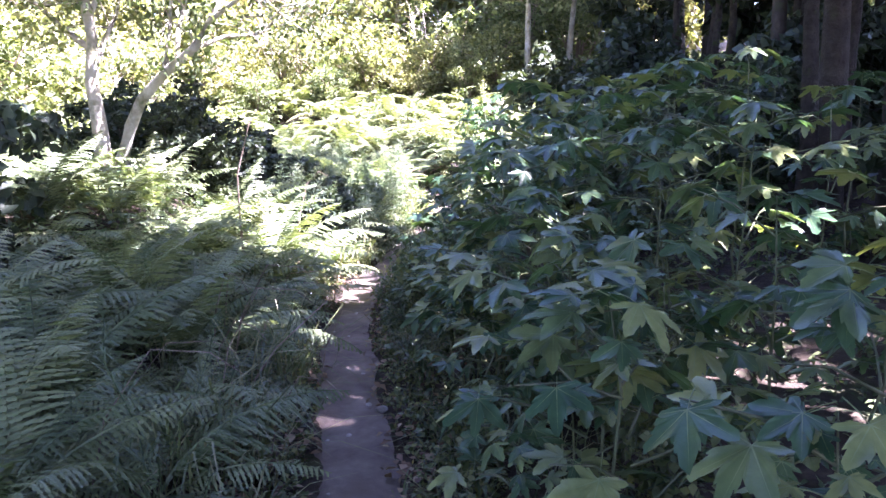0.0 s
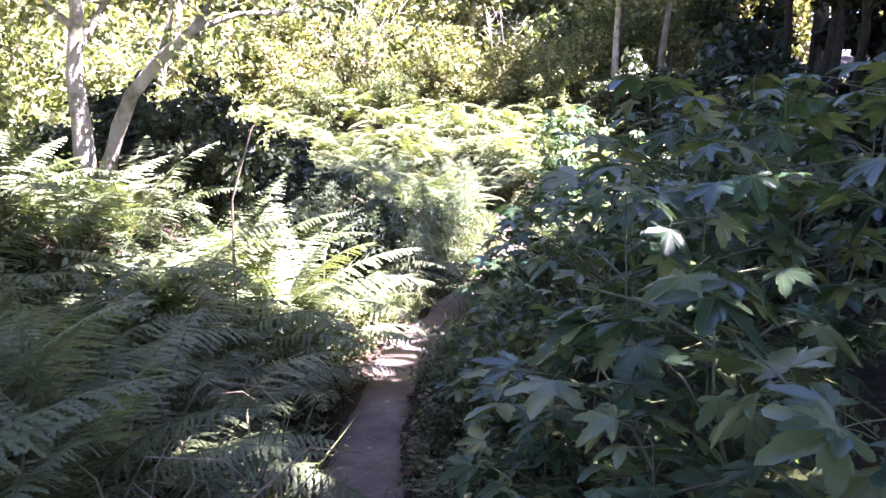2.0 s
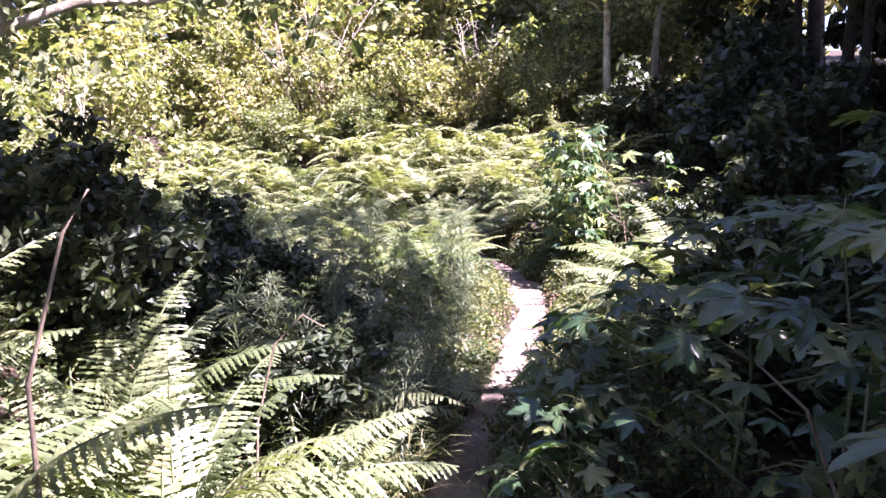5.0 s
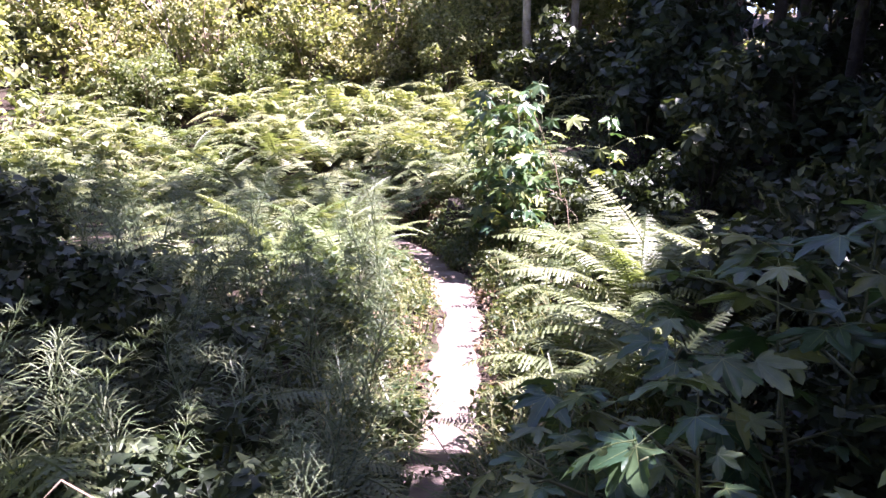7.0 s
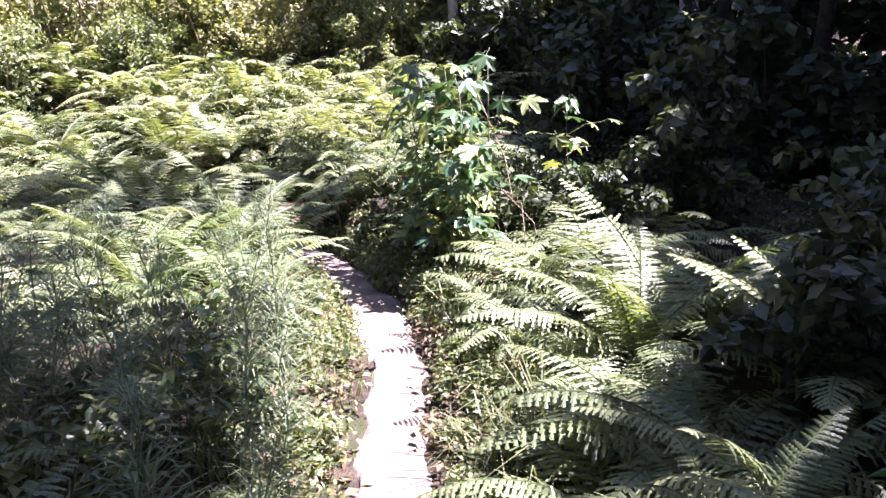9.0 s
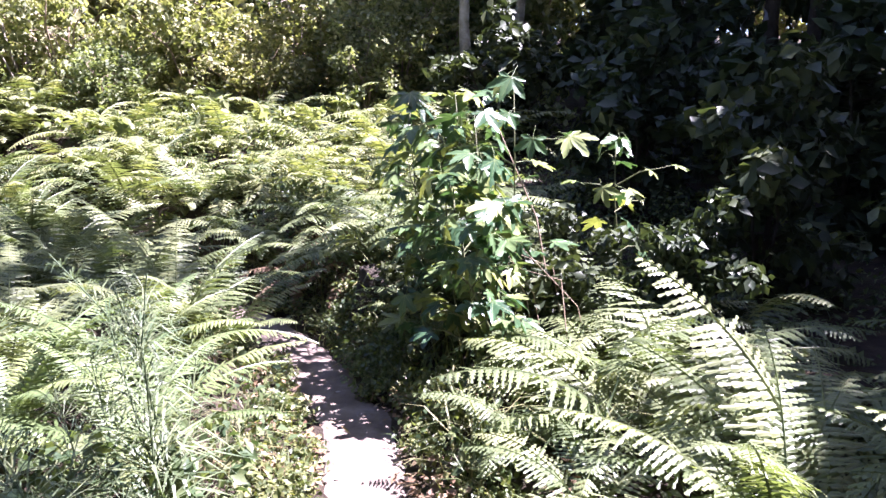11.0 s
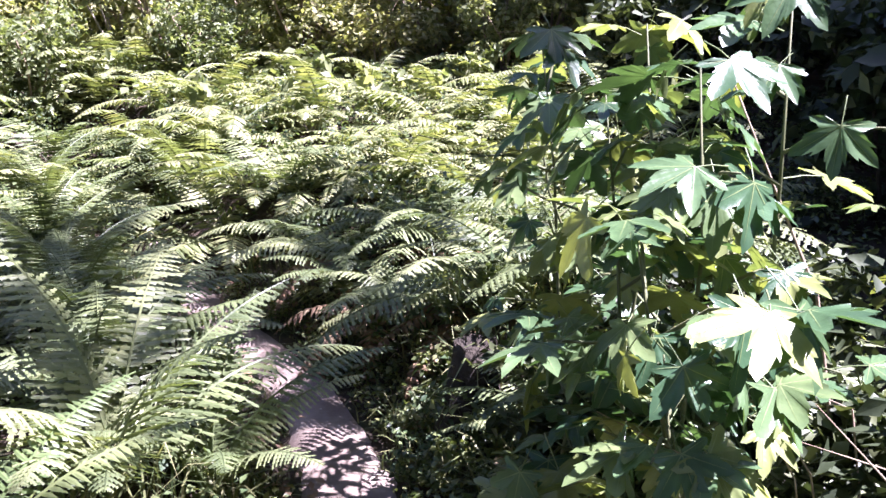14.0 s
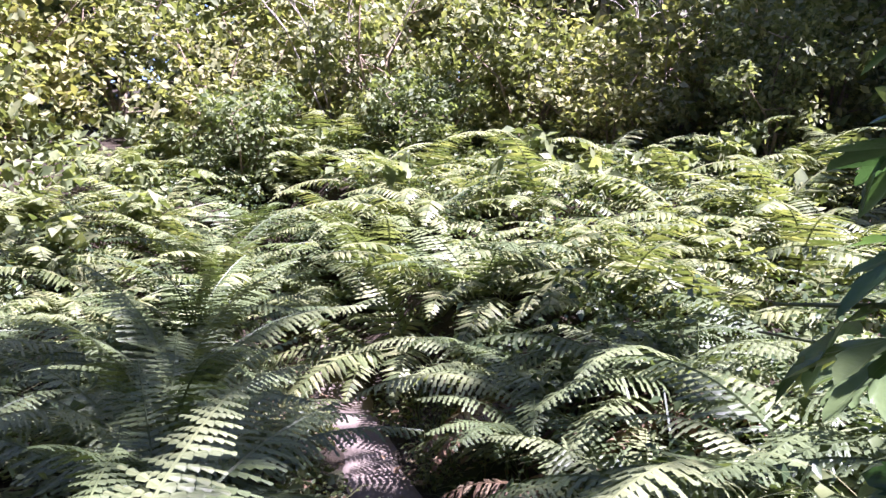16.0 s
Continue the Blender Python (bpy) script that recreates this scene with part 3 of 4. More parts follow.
# mostly unseen: right ones block sun, left and rear ones block sky light
TALL_SPOTS = [(4.6, -0.3, 1.0), (4.4, -1.8, 1.0), (8.0, 0.2, 1.0), (1.7, -2.6, 1.0), (2.5, 0.9, 1.0), (9.7, 3.8, 0.95), (-9.0, 0.5, 1.1), (-8.6, 4.0, 1.1), (-10.2, 8.0, 1.1), (-9.8, 12.2, 1.1), (-10.5, 16.5, 1.2), (-11, 21, 1.2), (-6, -3, 1.1), (-1, -5, 1.1), (8.9, 6.0, 1.0), (9.9, 9.2, 1.0), (10.3, 12.6, 1.0),
              (9.6, 15.6, 1.0), (9.9, 19.0, 1.05), (9.6, 22.4, 1.05), (8.4, 26.0, 1.1), (12.5, 14.0, 1.1), (13.0, 18.0, 1.2), (13.0, 23.5, 1.2), (4.2, 32.0, 1.2), (-1.5, 35.0, 1.2), (-7.0, 34.0, 1.2), (-13, 30, 1.2),
              (-15, 18, 1.1), (-13.5, 9, 1.0), (15.0, 12.0, 1.1), (-9, -4, 1.0), (-3, -7, 1.0), (5, -6, 1.0), (0.9, -1.6, 1.1), (-1.9, -1.5, 1.1), (-3.8, 0.2, 1.1), (-5.6, 2.2, 1.1), (-5.4, -0.8, 1.1), (-7, 27, 1.3), (3.2, 28.5, 1.3), (6.6, 23.5, 1.2), (11.0, 10.8, 1.0), (11.5, 16.0, 1.1)]
# low crowns added mainly to keep the right side dark
for i, (x, y, s) in enumerate([(3.6, 5.6, 0.45), (3.0, 6.65, 0.42), (4.5, 9.1, 0.45), (5.4, 7.4, 0.42), (5.6, 13.0, 0.5), (5.9, 8.0, 0.5), (6.1, 5.2, 0.5), (5.2, 15.0, 0.5), (5.6, 17.2, 0.5), (5.4, 19.4, 0.5), (6.6, 10.3, 0.5), (6.2, 14.5, 0.55), (6.2, 19, 0.6), (-4.6, 2.0, 0.45)]):
    tree(x, y, tall[i % 3], "small dark understory tree with a dense low crown, added for shade", 77 * i % 360, s, "understory_tree")
for i, (x, y, s) in enumerate(TALL_SPOTS):
    tree(x, y, tall[i % 3], "tall dark-barked forest tree with a high crown, added for shade and backdrop", 137 * i % 360, s)

# ---- shrubs behind ----
BACK = [(-9.5, 6, 1.1), (-7.2, 8.5, 1.0), (-5.6, 10.6, 0.9), (-8.5, 11.5, 1.2), (-6.4, 13.5, 0.9), (-9.4, 15.5, 1.3), (-6.6, 17.2, 0.9), (-8.5, 20, 1.3), (-5.2, 20.0, 0.8),
        (-3.4, 20.4, 0.75), (-1.8, 20.8, 0.8), (-0.2, 20.8, 0.8), (1.2, 20.6, 0.8), (-6.6, 22.2, 1.2), (-4.4, 22.4, 1.2), (-2.2, 22.6, 1.2), (0, 22.8, 1.2), (2.2, 22.8, 1.2), (-9.5, 23.5, 1.6), (4, 25, 1.5), (-12, 18, 1.5),
        (-5.2, 8.8, 0.7), (-6.0, 6.6, 0.9), (-4.8, 12.4, 0.6), (-8, 26, 1.9), (-5, 25, 1.7), (-2, 25.5, 1.8), (1.0, 26, 1.8), (8, 29, 2.0), (13, 30, 2.0), (4.5, 31, 2.0), (-5, 5.0, 0.6), (-12, 24, 1.9), (-11, 10, 1.4), (17, 27, 2.0), (-1, 30, 2.2), (-7, 30, 2.2), (2.5, 36, 2.6), (1.5, 30, 2.5), (5.5, 33, 2.6), (-3.5, 33, 2.6), (-10, 30, 2.5), (9, 33, 2.6), (-14, 26, 2.4), (15, 34, 2.8), (20, 30, 2.8), (-0.8, 19.9, 0.55), (-2.7, 19.7, 0.5), (0.6, 19.6, 0.5), (-4.4, 19.2, 0.55)]
for x, y, s in BACK:
    shrub(x, y, "bush" if s < 1.7 else "far", s)
# dark-leaved shrubs; the small ones stand in for deep shade in hollows and gaps
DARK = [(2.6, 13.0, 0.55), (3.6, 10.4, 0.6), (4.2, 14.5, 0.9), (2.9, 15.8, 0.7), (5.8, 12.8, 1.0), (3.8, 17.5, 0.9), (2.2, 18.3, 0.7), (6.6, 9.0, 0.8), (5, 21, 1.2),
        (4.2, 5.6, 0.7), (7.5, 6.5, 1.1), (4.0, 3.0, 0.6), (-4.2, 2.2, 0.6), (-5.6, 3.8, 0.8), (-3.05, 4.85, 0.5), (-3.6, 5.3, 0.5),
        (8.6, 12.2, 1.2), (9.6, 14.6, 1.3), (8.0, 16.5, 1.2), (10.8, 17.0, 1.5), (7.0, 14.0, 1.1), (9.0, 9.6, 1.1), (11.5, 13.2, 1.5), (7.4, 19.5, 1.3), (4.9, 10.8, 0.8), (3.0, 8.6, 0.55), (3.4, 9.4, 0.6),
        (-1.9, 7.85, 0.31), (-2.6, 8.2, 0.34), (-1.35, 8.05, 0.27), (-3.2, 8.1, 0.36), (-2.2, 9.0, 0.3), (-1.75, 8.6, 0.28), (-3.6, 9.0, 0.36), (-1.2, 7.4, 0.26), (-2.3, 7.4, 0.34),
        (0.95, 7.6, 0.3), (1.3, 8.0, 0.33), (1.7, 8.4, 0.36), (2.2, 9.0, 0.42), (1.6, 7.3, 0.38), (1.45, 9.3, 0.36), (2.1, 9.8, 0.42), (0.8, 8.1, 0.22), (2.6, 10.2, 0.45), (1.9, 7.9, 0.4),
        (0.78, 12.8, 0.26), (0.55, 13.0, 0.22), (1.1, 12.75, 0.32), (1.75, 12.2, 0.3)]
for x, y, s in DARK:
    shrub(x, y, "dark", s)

# ---- ferns ----
KEY_FERNS = [(-1.35, 6.3, 1.0, "lady", 12), (-1.75, 5.7, 1.05, "lady", 11), (-1.0, 6.85, 0.6, "sword", 8), (-1.75, 6.75, 0.95, "lady", 10), (-2.25, 6.2, 0.9, "lady", 9), (-2.9, 6.1, 0.8, "lacy", 8), (-3.3, 6.4, 0.8, "lacy", 9), (-2.6, 6.5, 0.6, "lacy", 9),
             (-0.98, 12.0, 0.9, "sword", 13), (-1.3, 11.5, 0.95, "sword", 13), (-0.88, 12.75, 1.05, "lady", 12), (-1.15, 13.25, 0.9, "lady", 11), (-1.6, 12.4, 0.95, "lady", 11), (-0.78, 11.2, 0.92, "sword", 13), (-1.7, 13.6, 0.9, "lacy", 10), (-2.1, 12.9, 0.9, "lacy", 10), (-1.9, 11.7, 0.9, "lacy", 10),
             (0.85, 9.15, 0.85, "lacy", 12), (1.25, 10.3, 1.05, "lady", 11), (1.5, 9.4, 1.0, "lady", 11), (0.72, 9.9, 0.65, "lacy", 10), (1.0, 11.1, 0.9, "wide", 12), (1.6, 11.2, 0.95, "wide", 11), (0.66, 10.6, 0.6, "lacy", 11), (1.35, 11.6, 0.9, "wide", 10), (0.62, 11.25, 0.5, "lacy", 10),
             (1.9, 10.6, 1.0, "lacy", 10), (2.2, 9.6, 1.0, "wide", 9), (2.0, 12.2, 0.9, "lacy", 10), (1.4, 12.9, 0.9, "lacy", 9), (0.85, 13.6, 0.75, "lacy", 12), (0.4, 13.85, 0.62, "lacy", 12), (-0.02, 14.35, 0.72, "lacy", 12),
             (0.6, 14.4, 0.85, "lacy", 11), (0.1, 15.0, 0.9, "lacy", 11), (-0.5, 15.1, 0.8, "lacy", 11), (1.2, 14.6, 0.9, "lacy", 10), (2.6, 10.9, 1.0, "lacy", 9), (2.7, 8.9, 0.9, "lacy", 9), (1.9, 8.5, 0.9, "lacy", 9),
             (-1.3, 2.9, 0.75, "lacy", 10), (-1.8, 3.6, 0.85, "lady", 10), (-1.2, 4.2, 0.8, "lacy", 10), (-1.9, 4.7, 0.9, "lady", 10), (-2.5, 4.1, 0.95, "lady", 10), (-1.35, 5.0, 0.75, "lacy", 10), (-2.6, 5.2, 0.9, "lacy", 10)]
KEY_FERNS += [(1.12, 11.75, 0.8, "lacy", 12), (0.88, 11.5, 0.6, "lacy", 11), (1.5, 12.15, 0.8, "lacy", 11), (-0.64, 12.95, 0.75, "lady", 10), (-1.4, 13.85, 0.85, "lady", 11), (-1.75, 14.3, 0.95, "lady", 11), (-2.1, 14.9, 1.0, "lady", 11), (-2.5, 15.6, 1.0, "lady", 11), (-2.8, 16.2, 1.0, "lady", 10), (-0.45, 14.85, 0.7, "lacy", 11), (-0.75, 15.5, 0.85, "lacy", 11), (-1.1, 16.3, 0.95, "lacy", 11),
              (-1.95, 17.0, 1.25, "lady", 10), (-2.5, 17.1, 0.9, "lacy", 11), (-2.9, 17.4, 0.9, "lacy", 11), (-3.2, 16.9, 1.0, "lady", 10), (-2.3, 17.6, 1.0, "far", 10), (-3.6, 17.9, 1.0, "far", 10), (-3.1, 18.3, 1.0, "far", 10)]
KEY_FERNS += [(0.9, 8.8, 0.72, "lady", 10), (0.62, 8.6, 0.66, "lady", 10), (0.45, 8.95, 0.75, "lacy", 11), (0.8, 9.5, 0.75, "wide", 10), (1.05, 10.2, 0.95, "lady", 9), (1.7, 10.0, 0.95, "lady", 9),
              (-1.12, 5.95, 0.85, "wide", 12), (-1.45, 5.45, 1.0, "wide", 12), (-1.35, 6.15, 1.05, "wide", 11), (-1.95, 5.75, 1.0, "wide", 11), (-2.2, 5.2, 1.0, "wide", 11), (-2.4, 5.8, 0.9, "lady", 11), (-1.08, 5.3, 0.6, "wide", 11), (-1.6, 5.05, 0.9, "wide", 11), (-2.8, 5.6, 0.9, "lady", 10),
              (-1.0, 2.6, 0.8, "wide", 10), (-1.45, 2.4, 1.05, "lady", 11), (-1.15, 3.3, 0.8, "wide", 10), (-1.6, 3.1, 1.15, "lady", 11), (-2.1, 2.7, 1.1, "wide", 11), (-1.3, 3.9, 0.9, "lady", 10), (-1.75, 4.2, 1.15, "lady", 11), (-2.3, 3.5, 1.2, "lady", 11), (-1.15, 4.65, 0.7, "wide", 10), (-2.7, 3.1, 1.1, "wide", 10), (-3.0, 3.9, 1.1, "lady", 10),
              (-1.1, 7.6, 0.7, "wide", 10), (-1.3, 8.3, 0.85, "lady", 10), (-1.7, 7.7, 0.9, "wide", 10), (-2.1, 8.4, 0.9, "wide", 10), (-2.5, 7.7, 0.8, "lacy", 10), (-0.85, 8.2, 0.7, "lacy", 10), (-1.5, 9.2, 0.9, "lady", 10), (-2.7, 8.9, 0.8, "lacy", 10), (-2.0, 9.6, 0.9, "lady", 10),
              (0.5, 12.95, 0.6, "lacy", 10), (0.75, 13.1, 0.7, "lacy", 10), (1.0, 12.3, 0.75, "lacy", 10), (0.62, 12.7, 0.5, "lacy", 10)]
for x, y, s, k, n in KEY_FERNS:
    fern(x, y, s, k, n)
fern(0.22, 14.0, 0.62, "dead", 9)
fern(0.95, 12.75, 0.5, "dead", 8)


def fern_bank(name, spots, label):
    """Distant ferns too many to count, joined into one object."""
    pos, idx, base = [], [], 0
    fronds = []
    for me in FRONDS["far"]:
        co = np.empty(len(me.vertices) * 3)
        me.vertices.foreach_get("co", co)
        fronds.append((co.reshape(-1, 3), [tuple(p.vertices) for p in me.polygons]))
    for x, y, size in spots:
        z = height(x, y)
        for i in range(9):
            co, faces = fronds[rng.randrange(len(fronds))]
            k = size * rng.uniform(0.7, 1.1)
            m = np.array(pose(0, 0, 0, rng.uniform(-22, 14), rng.uniform(-8, 8), 40 * i + rng.uniform(-18, 18)).to_3x3()) * k
            pos.append(co @ m.T + np.array((x, y, z)))
            idx += [tuple(base + v for v in f) for f in faces]
            base += len(co)
    me = mesh_of(name, np.concatenate(pos).tolist(), idx, M_FERNBANK)
    return tagged(new(name, me), label, "fern bank", kind="stuff")


M_FERNBANK = leaf_mat("fern_bank_green", (0.10, 0.135, 0.06), (0.18, 0.215, 0.105), (0.30, 0.32, 0.18), 0.45, 0.32, island=True)
far_spots, count = [], 0
while count < 190:
    x, y = rng.uniform(-5.4, 2.6), rng.uniform(13.6, 20.9)
    if trail_gap(x, y) < (0.7 if y < 16.3 else 0.3) or x > 1.2 + (y - 13) * 0.16:
        continue
    if y < 15.6:
        fern(x, y, rng.uniform(0.65, 0.95), "lacy", 8, spread=1.6)
    else:
        far_spots.append((x, y, rng.uniform(0.7, 1.15)))
    count += 1
fern_bank("fern_bank", far_spots, "dense pale green bank of ferns in the clearing")
count = 0
while count < 24:
    x, y = rng.uniform(-5.0, -0.95), rng.uniform(0.8, 13)
    if trail_gap(x, y) < 0.75 or (7.6 < y < 10.2 and x < -1.6):
        continue
    fern(x, y, rng.uniform(0.5, 0.85), rng.choice(("lacy", "wide", "lacy")), 8)
    count += 1

# ---- maples ----
for i in range(14):
    y = 2.0 + 0.34 * i
    sapling(trail_x(y) + rng.uniform(0.5, 0.68), y, rng.uniform(0.28, 0.45), 24, 0.13, (rng.uniform(-0.08, 0.02), rng.uniform(-0.08, 0.08)), 4, reach=0.24)
for x, y, h in [(-0.06, 6.95, 0.45), (0.03, 7.3, 0.55), (0.05, 7.7, 0.6), (0.2, 7.05, 0.8), (0.35, 7.6, 0.8)]:
    sapling(x, y, h, 30, 0.15, (-0.05, -0.03), 5, reach=0.28)
for x, y, h in [(0.85, 1.55, 0.75), (1.15, 1.95, 0.95), (1.45, 1.65, 0.95), (0.75, 2.45, 0.8), (1.2, 2.75, 1.05), (1.75, 2.4, 1.2), (0.62, 3.0, 0.85), (0.5, 3.6, 0.95), (0.36, 3.45, 0.65), (0.36, 3.95, 0.75)]:
    sapling(x, y, h, 36, 0.18, (-0.08, -0.05), 7)
for x, y, h in [(0.38, 4.15, 1.15), (0.6, 4.35, 1.3), (0.45, 4.7, 1.2), (0.7, 5.05, 1.5), (0.65, 5.3, 1.6), (1.0, 4.6, 1.45), (1.05, 5.5, 1.65), (0.55, 5.8, 1.35), (0.9, 6.2, 1.5), (1.4, 5.1, 1.65), (1.5, 6.0, 1.7), (0.45, 6.4, 1.05), (1.2, 6.9, 1.4)]:
    sapling(x, y, h * 0.94, 40, 0.175, (rng.uniform(-0.14, 0.02), rng.uniform(-0.12, 0.08)), 8, low=0.22)
count = 0
while count < 25:
    y = rng.uniform(1.9, 8.0)
    side = rng.uniform(0.7, 3.3)
    x = trail_x(y) + side
    if y > 6.4 and side < 1.1:
        continue
    sapling(x, y, min(0.45 + 0.52 * side, 1.6) * rng.uniform(0.85, 1.1), 32, 0.185, (rng.uniform(-0.15, 0.05), rng.uniform(-0.15, 0.1)), 7, low=0.25)
    count += 1
for x, y, h, n, lean in [(0.66, 12.1, 1.0, 48, (-0.2, -0.1)), (0.74, 12.3, 1.25, 48, (-0.12, -0.1)), (0.6, 11.95, 0.8, 34, (-0.1, -0.05)), (0.5, 12.4, 0.75, 30, (-0.12, 0.0)), (1.6, 12.9, 1.1, 20, (0, 0)),
                         (0.62, 12.45, 1.2, 40, (-0.14, 0.0)), (0.72, 12.6, 1.35, 36, (-0.12, 0.0)), (0.54, 12.98, 1.3, 30, (-0.16, 0.0)), (0.56, 13.15, 1.05, 26, (-0.18, 0.0)), (0.9, 12.45, 1.4, 30, (-0.05, -0.1))]:
    sapling(x, y, h, n + 6, 0.165, lean, 9, "leaning_maple_shrub", 0.2, "sunlit maple shrub with large glossy lobed leaves leaning over the trail", 0.27, 75)

# ---- horsetails and low plants ----
def scatter_horsetails(n, x0, x1, y0, y1, lo, hi, gap):
    made = 0
    while made < n:
        x, y = rng.uniform(x0, x1), rng.uniform(y0, y1)
        if trail_gap(x, y) < gap:
            continue
        horsetail(x, y, rng.uniform(lo, hi))
        made += 1


scatter_horsetails(12, -2.4, -0.7, 1.8, 5.4, 0.45, 0.75, 0.42)
scatter_horsetails(30, -1.5, -0.5, 7.2, 8.8, 0.55, 0.85, 0.27)
scatter_horsetails(46, -2.2, -0.42, 8.9, 11.0, 0.6, 1.0, 0.4)
scatter_horsetails(8, -3.4, -1.5, 7.2, 10.5, 0.5, 0.8, 0.4)
count = 0
while count < 122:
    y = rng.uniform(1.2, 16)
    x = trail_x(y) + rng.choice((-1, 1)) * (0.26 + abs(rng.gauss(0, 0.6)))
    g = trail_gap(x, y)
    if g < 0.27 or any((x - f[0]) ** 2 + (y - f[1]) ** 2 < 0.16 for f in KEY_FERNS):
        continue
    shrub(x, y, "low", rng.uniform(0.6, 1.1) if g > 0.6 else rng.uniform(0.35, 0.6), 0.01)
    count += 1

for i in range(16):
    y = rng.uniform(7.5, 8.9)
    shrub(trail_x(y) + (-1 if i % 3 else 1) * rng.uniform(0.16, 0.3), y, "low", rng.uniform(0.5, 0.8), 0.01)
for x, y, k in [(0.03, 13.18, 0.5), (0.14, 13.02, 0.55), (0.3, 13.08, 0.6), (0.02, 13.45, 0.5), (0.3, 12.85, 0.5), (0.45, 13.2, 0.7), (0.2, 12.62, 0.45), (0.26, 12.4, 0.45), (0.1, 13.65, 0.55), (0.11, 12.3, 0.5), (0.15, 12.48, 0.62), (0.1, 12.68, 0.55), (0.3, 12.55, 0.6)]:
    shrub(x, y, "low", k, 0.01)

# ---- ground cover ----
def cover(n, x0, x1, y0, y1, tall, size, seed, gap=0.3):
    """Low leaves that hide the soil: clumps that follow the ground."""
    r = random.Random(seed)
    clumps = []
    while len(clumps) < n:
        x, y = r.uniform(x0, x1), r.uniform(y0, y1)
        if trail_gap(x, y) > gap and (y0 < 5 or y > 17.5 or abs(x + 0.3) > 3.6):
            k = r.uniform(0.08, 0.24)
            clumps.append((x, y, height(x, y) + r.uniform(0.3, 1.0) * tall, k))
    return clumps


tagged(new("ground_cover", leaf_cloud("ground_cover", 38000, cover(1900, -5, 4, 0.5, 15, 0.12, 0.05, 61), 0.027, M_SMALL, 61, 0.6)), "low green leafy ground cover between the larger plants", "undergrowth", kind="stuff")
edge = []
for i in range(1500):
    y = rng.uniform(1.5, 16)
    x = trail_x(y) + rng.choice((-1, 1)) * (rng.uniform(0.2, 0.5) - 0.08 * max(0, noise.noise((y * 2.1, 3.0, 1.0))))
    edge.append((x, y, height(x, y) + rng.uniform(0.01, 0.13), rng.uniform(0.03, 0.10)))
tagged(new("trail_edge_weeds", leaf_cloud("trail_edge_weeds", 32000, edge, 0.017, M_SMALL, 65, 0.6)), "small green weeds creeping over the trail edges", "undergrowth", kind="stuff")
tagged(new("far_ground_cover", leaf_cloud("far_ground_cover", 42000, cover(2400, -13, 10, 5, 31, 0.45, 0.09, 62, 0.5), 0.085, M_BUSH, 62, 0.5)), "mixed sunlit weeds and brambles in the clearing", "undergrowth", kind="stuff")
bank = [(x, y, height(x, y) + rng.uniform(0.05, 0.3), rng.uniform(0.1, 0.25)) for x, y in [(rng.uniform(-4.5, -1.2), rng.uniform(4.5, 10)) for _ in range(420)]]
bank += [(x, y, height(x, y) + rng.uniform(0.05, 0.35), rng.uniform(0.1, 0.25)) for x, y in [(rng.uniform(-5, 3), rng.uniform(13.3, 21)) for _ in range(1100)] if trail_gap(x, y) > 0.4 or y > 16.6]
tagged(new("mixed_weeds", leaf_cloud("mixed_weeds", 44000, bank, 0.024, M_SMALL, 64, 0.55)), "low mixed green weeds filling gaps under ferns", "undergrowth", kind="stuff")
tagged(new("leaf_litter", leaf_cloud("leaf_litter", 5200, [(x, y, height(x, y) + 0.03, 0.12) for x, y in [(trail_x(0.04 * i + 0.5) + rng.choice((-1, 1)) * (0.17 + abs(rng.gauss(0, 0.25))), 0.04 * i + 0.5) for i in range(400)]], 0.03, M_DEAD, 63, 0.8)), "dry brown fallen leaves beside the trail", "leaf litter", kind="stuff")

# ---- grass ----
spots = []
while len(spots) < 560:
    y = rng.uniform(0.5, 16)
    sd = rng.choice((-1, 1))
    x = trail_x(y) + sd * (0.24 + abs(rng.gauss(0, 0.3 if sd > 0 else 0.6)))
    if trail_gap(x, y) > 0.24:
        spots.append((x, y, rng.uniform(0.3, 1.0) * (0.5 if trail_gap(x, y) < 0.36 else 1.0)))
for i in range(10):
    spots.append((rng.uniform(-1.0, -0.62), rng.uniform(2.2, 4.8), rng.uniform(1.0, 1.7)))
for i in range(70):
    y = rng.uniform(6.9, 8.9)
    spots.append((trail_x(y) + rng.choice((-1, 1)) * rng.uniform(0.2, 0.4), y, rng.uniform(0.6, 1.0)))
tagged(new("grass", grass_mesh(spots, 5, 18, 0.55)), "long bending green grass along the trail edges", "grass", kind="stuff")


# ---- dead stalks, twigs, stump, stones ----
def stalk(points, r0, label, name="dead_stalk"):
    x, y = points[0][:2]
    z = height(x, y)
    ob = thing(name, pose(x, y, z - 0.02), label, "stick", "", mesh_of(name, *tube([(px - x, py - y, pz) for px, py, pz in points], [r0 * (1 - 0.7 * i / (len(points) - 1)) for i in range(len(points))], 6), M_TWIG, True))
    return ob


stalk([(-1.42, 5.72, 0), (-1.45, 5.73, 0.5), (-1.46, 5.74, 0.85), (-1.38, 5.8, 1.2), (-1.33, 5.84, 1.3)], 0.009, "tall bent pale dry stalk rising from the ferns")
stalk([(-1.2, 6.6, 0), (-1.19, 6.65, 0.45), (-1.13, 6.7, 0.72), (-1.03, 6.72, 0.82), (-0.95, 6.7, 0.78)], 0.006, "arching thin dry stalk rising from the ferns")
stalk([(0.62, 5.9, 0), (0.45, 5.75, 0.5), (0.25, 5.55, 0.9), (0.12, 5.45, 1.02)], 0.007, "thin leaning dry stalk among maple saplings")
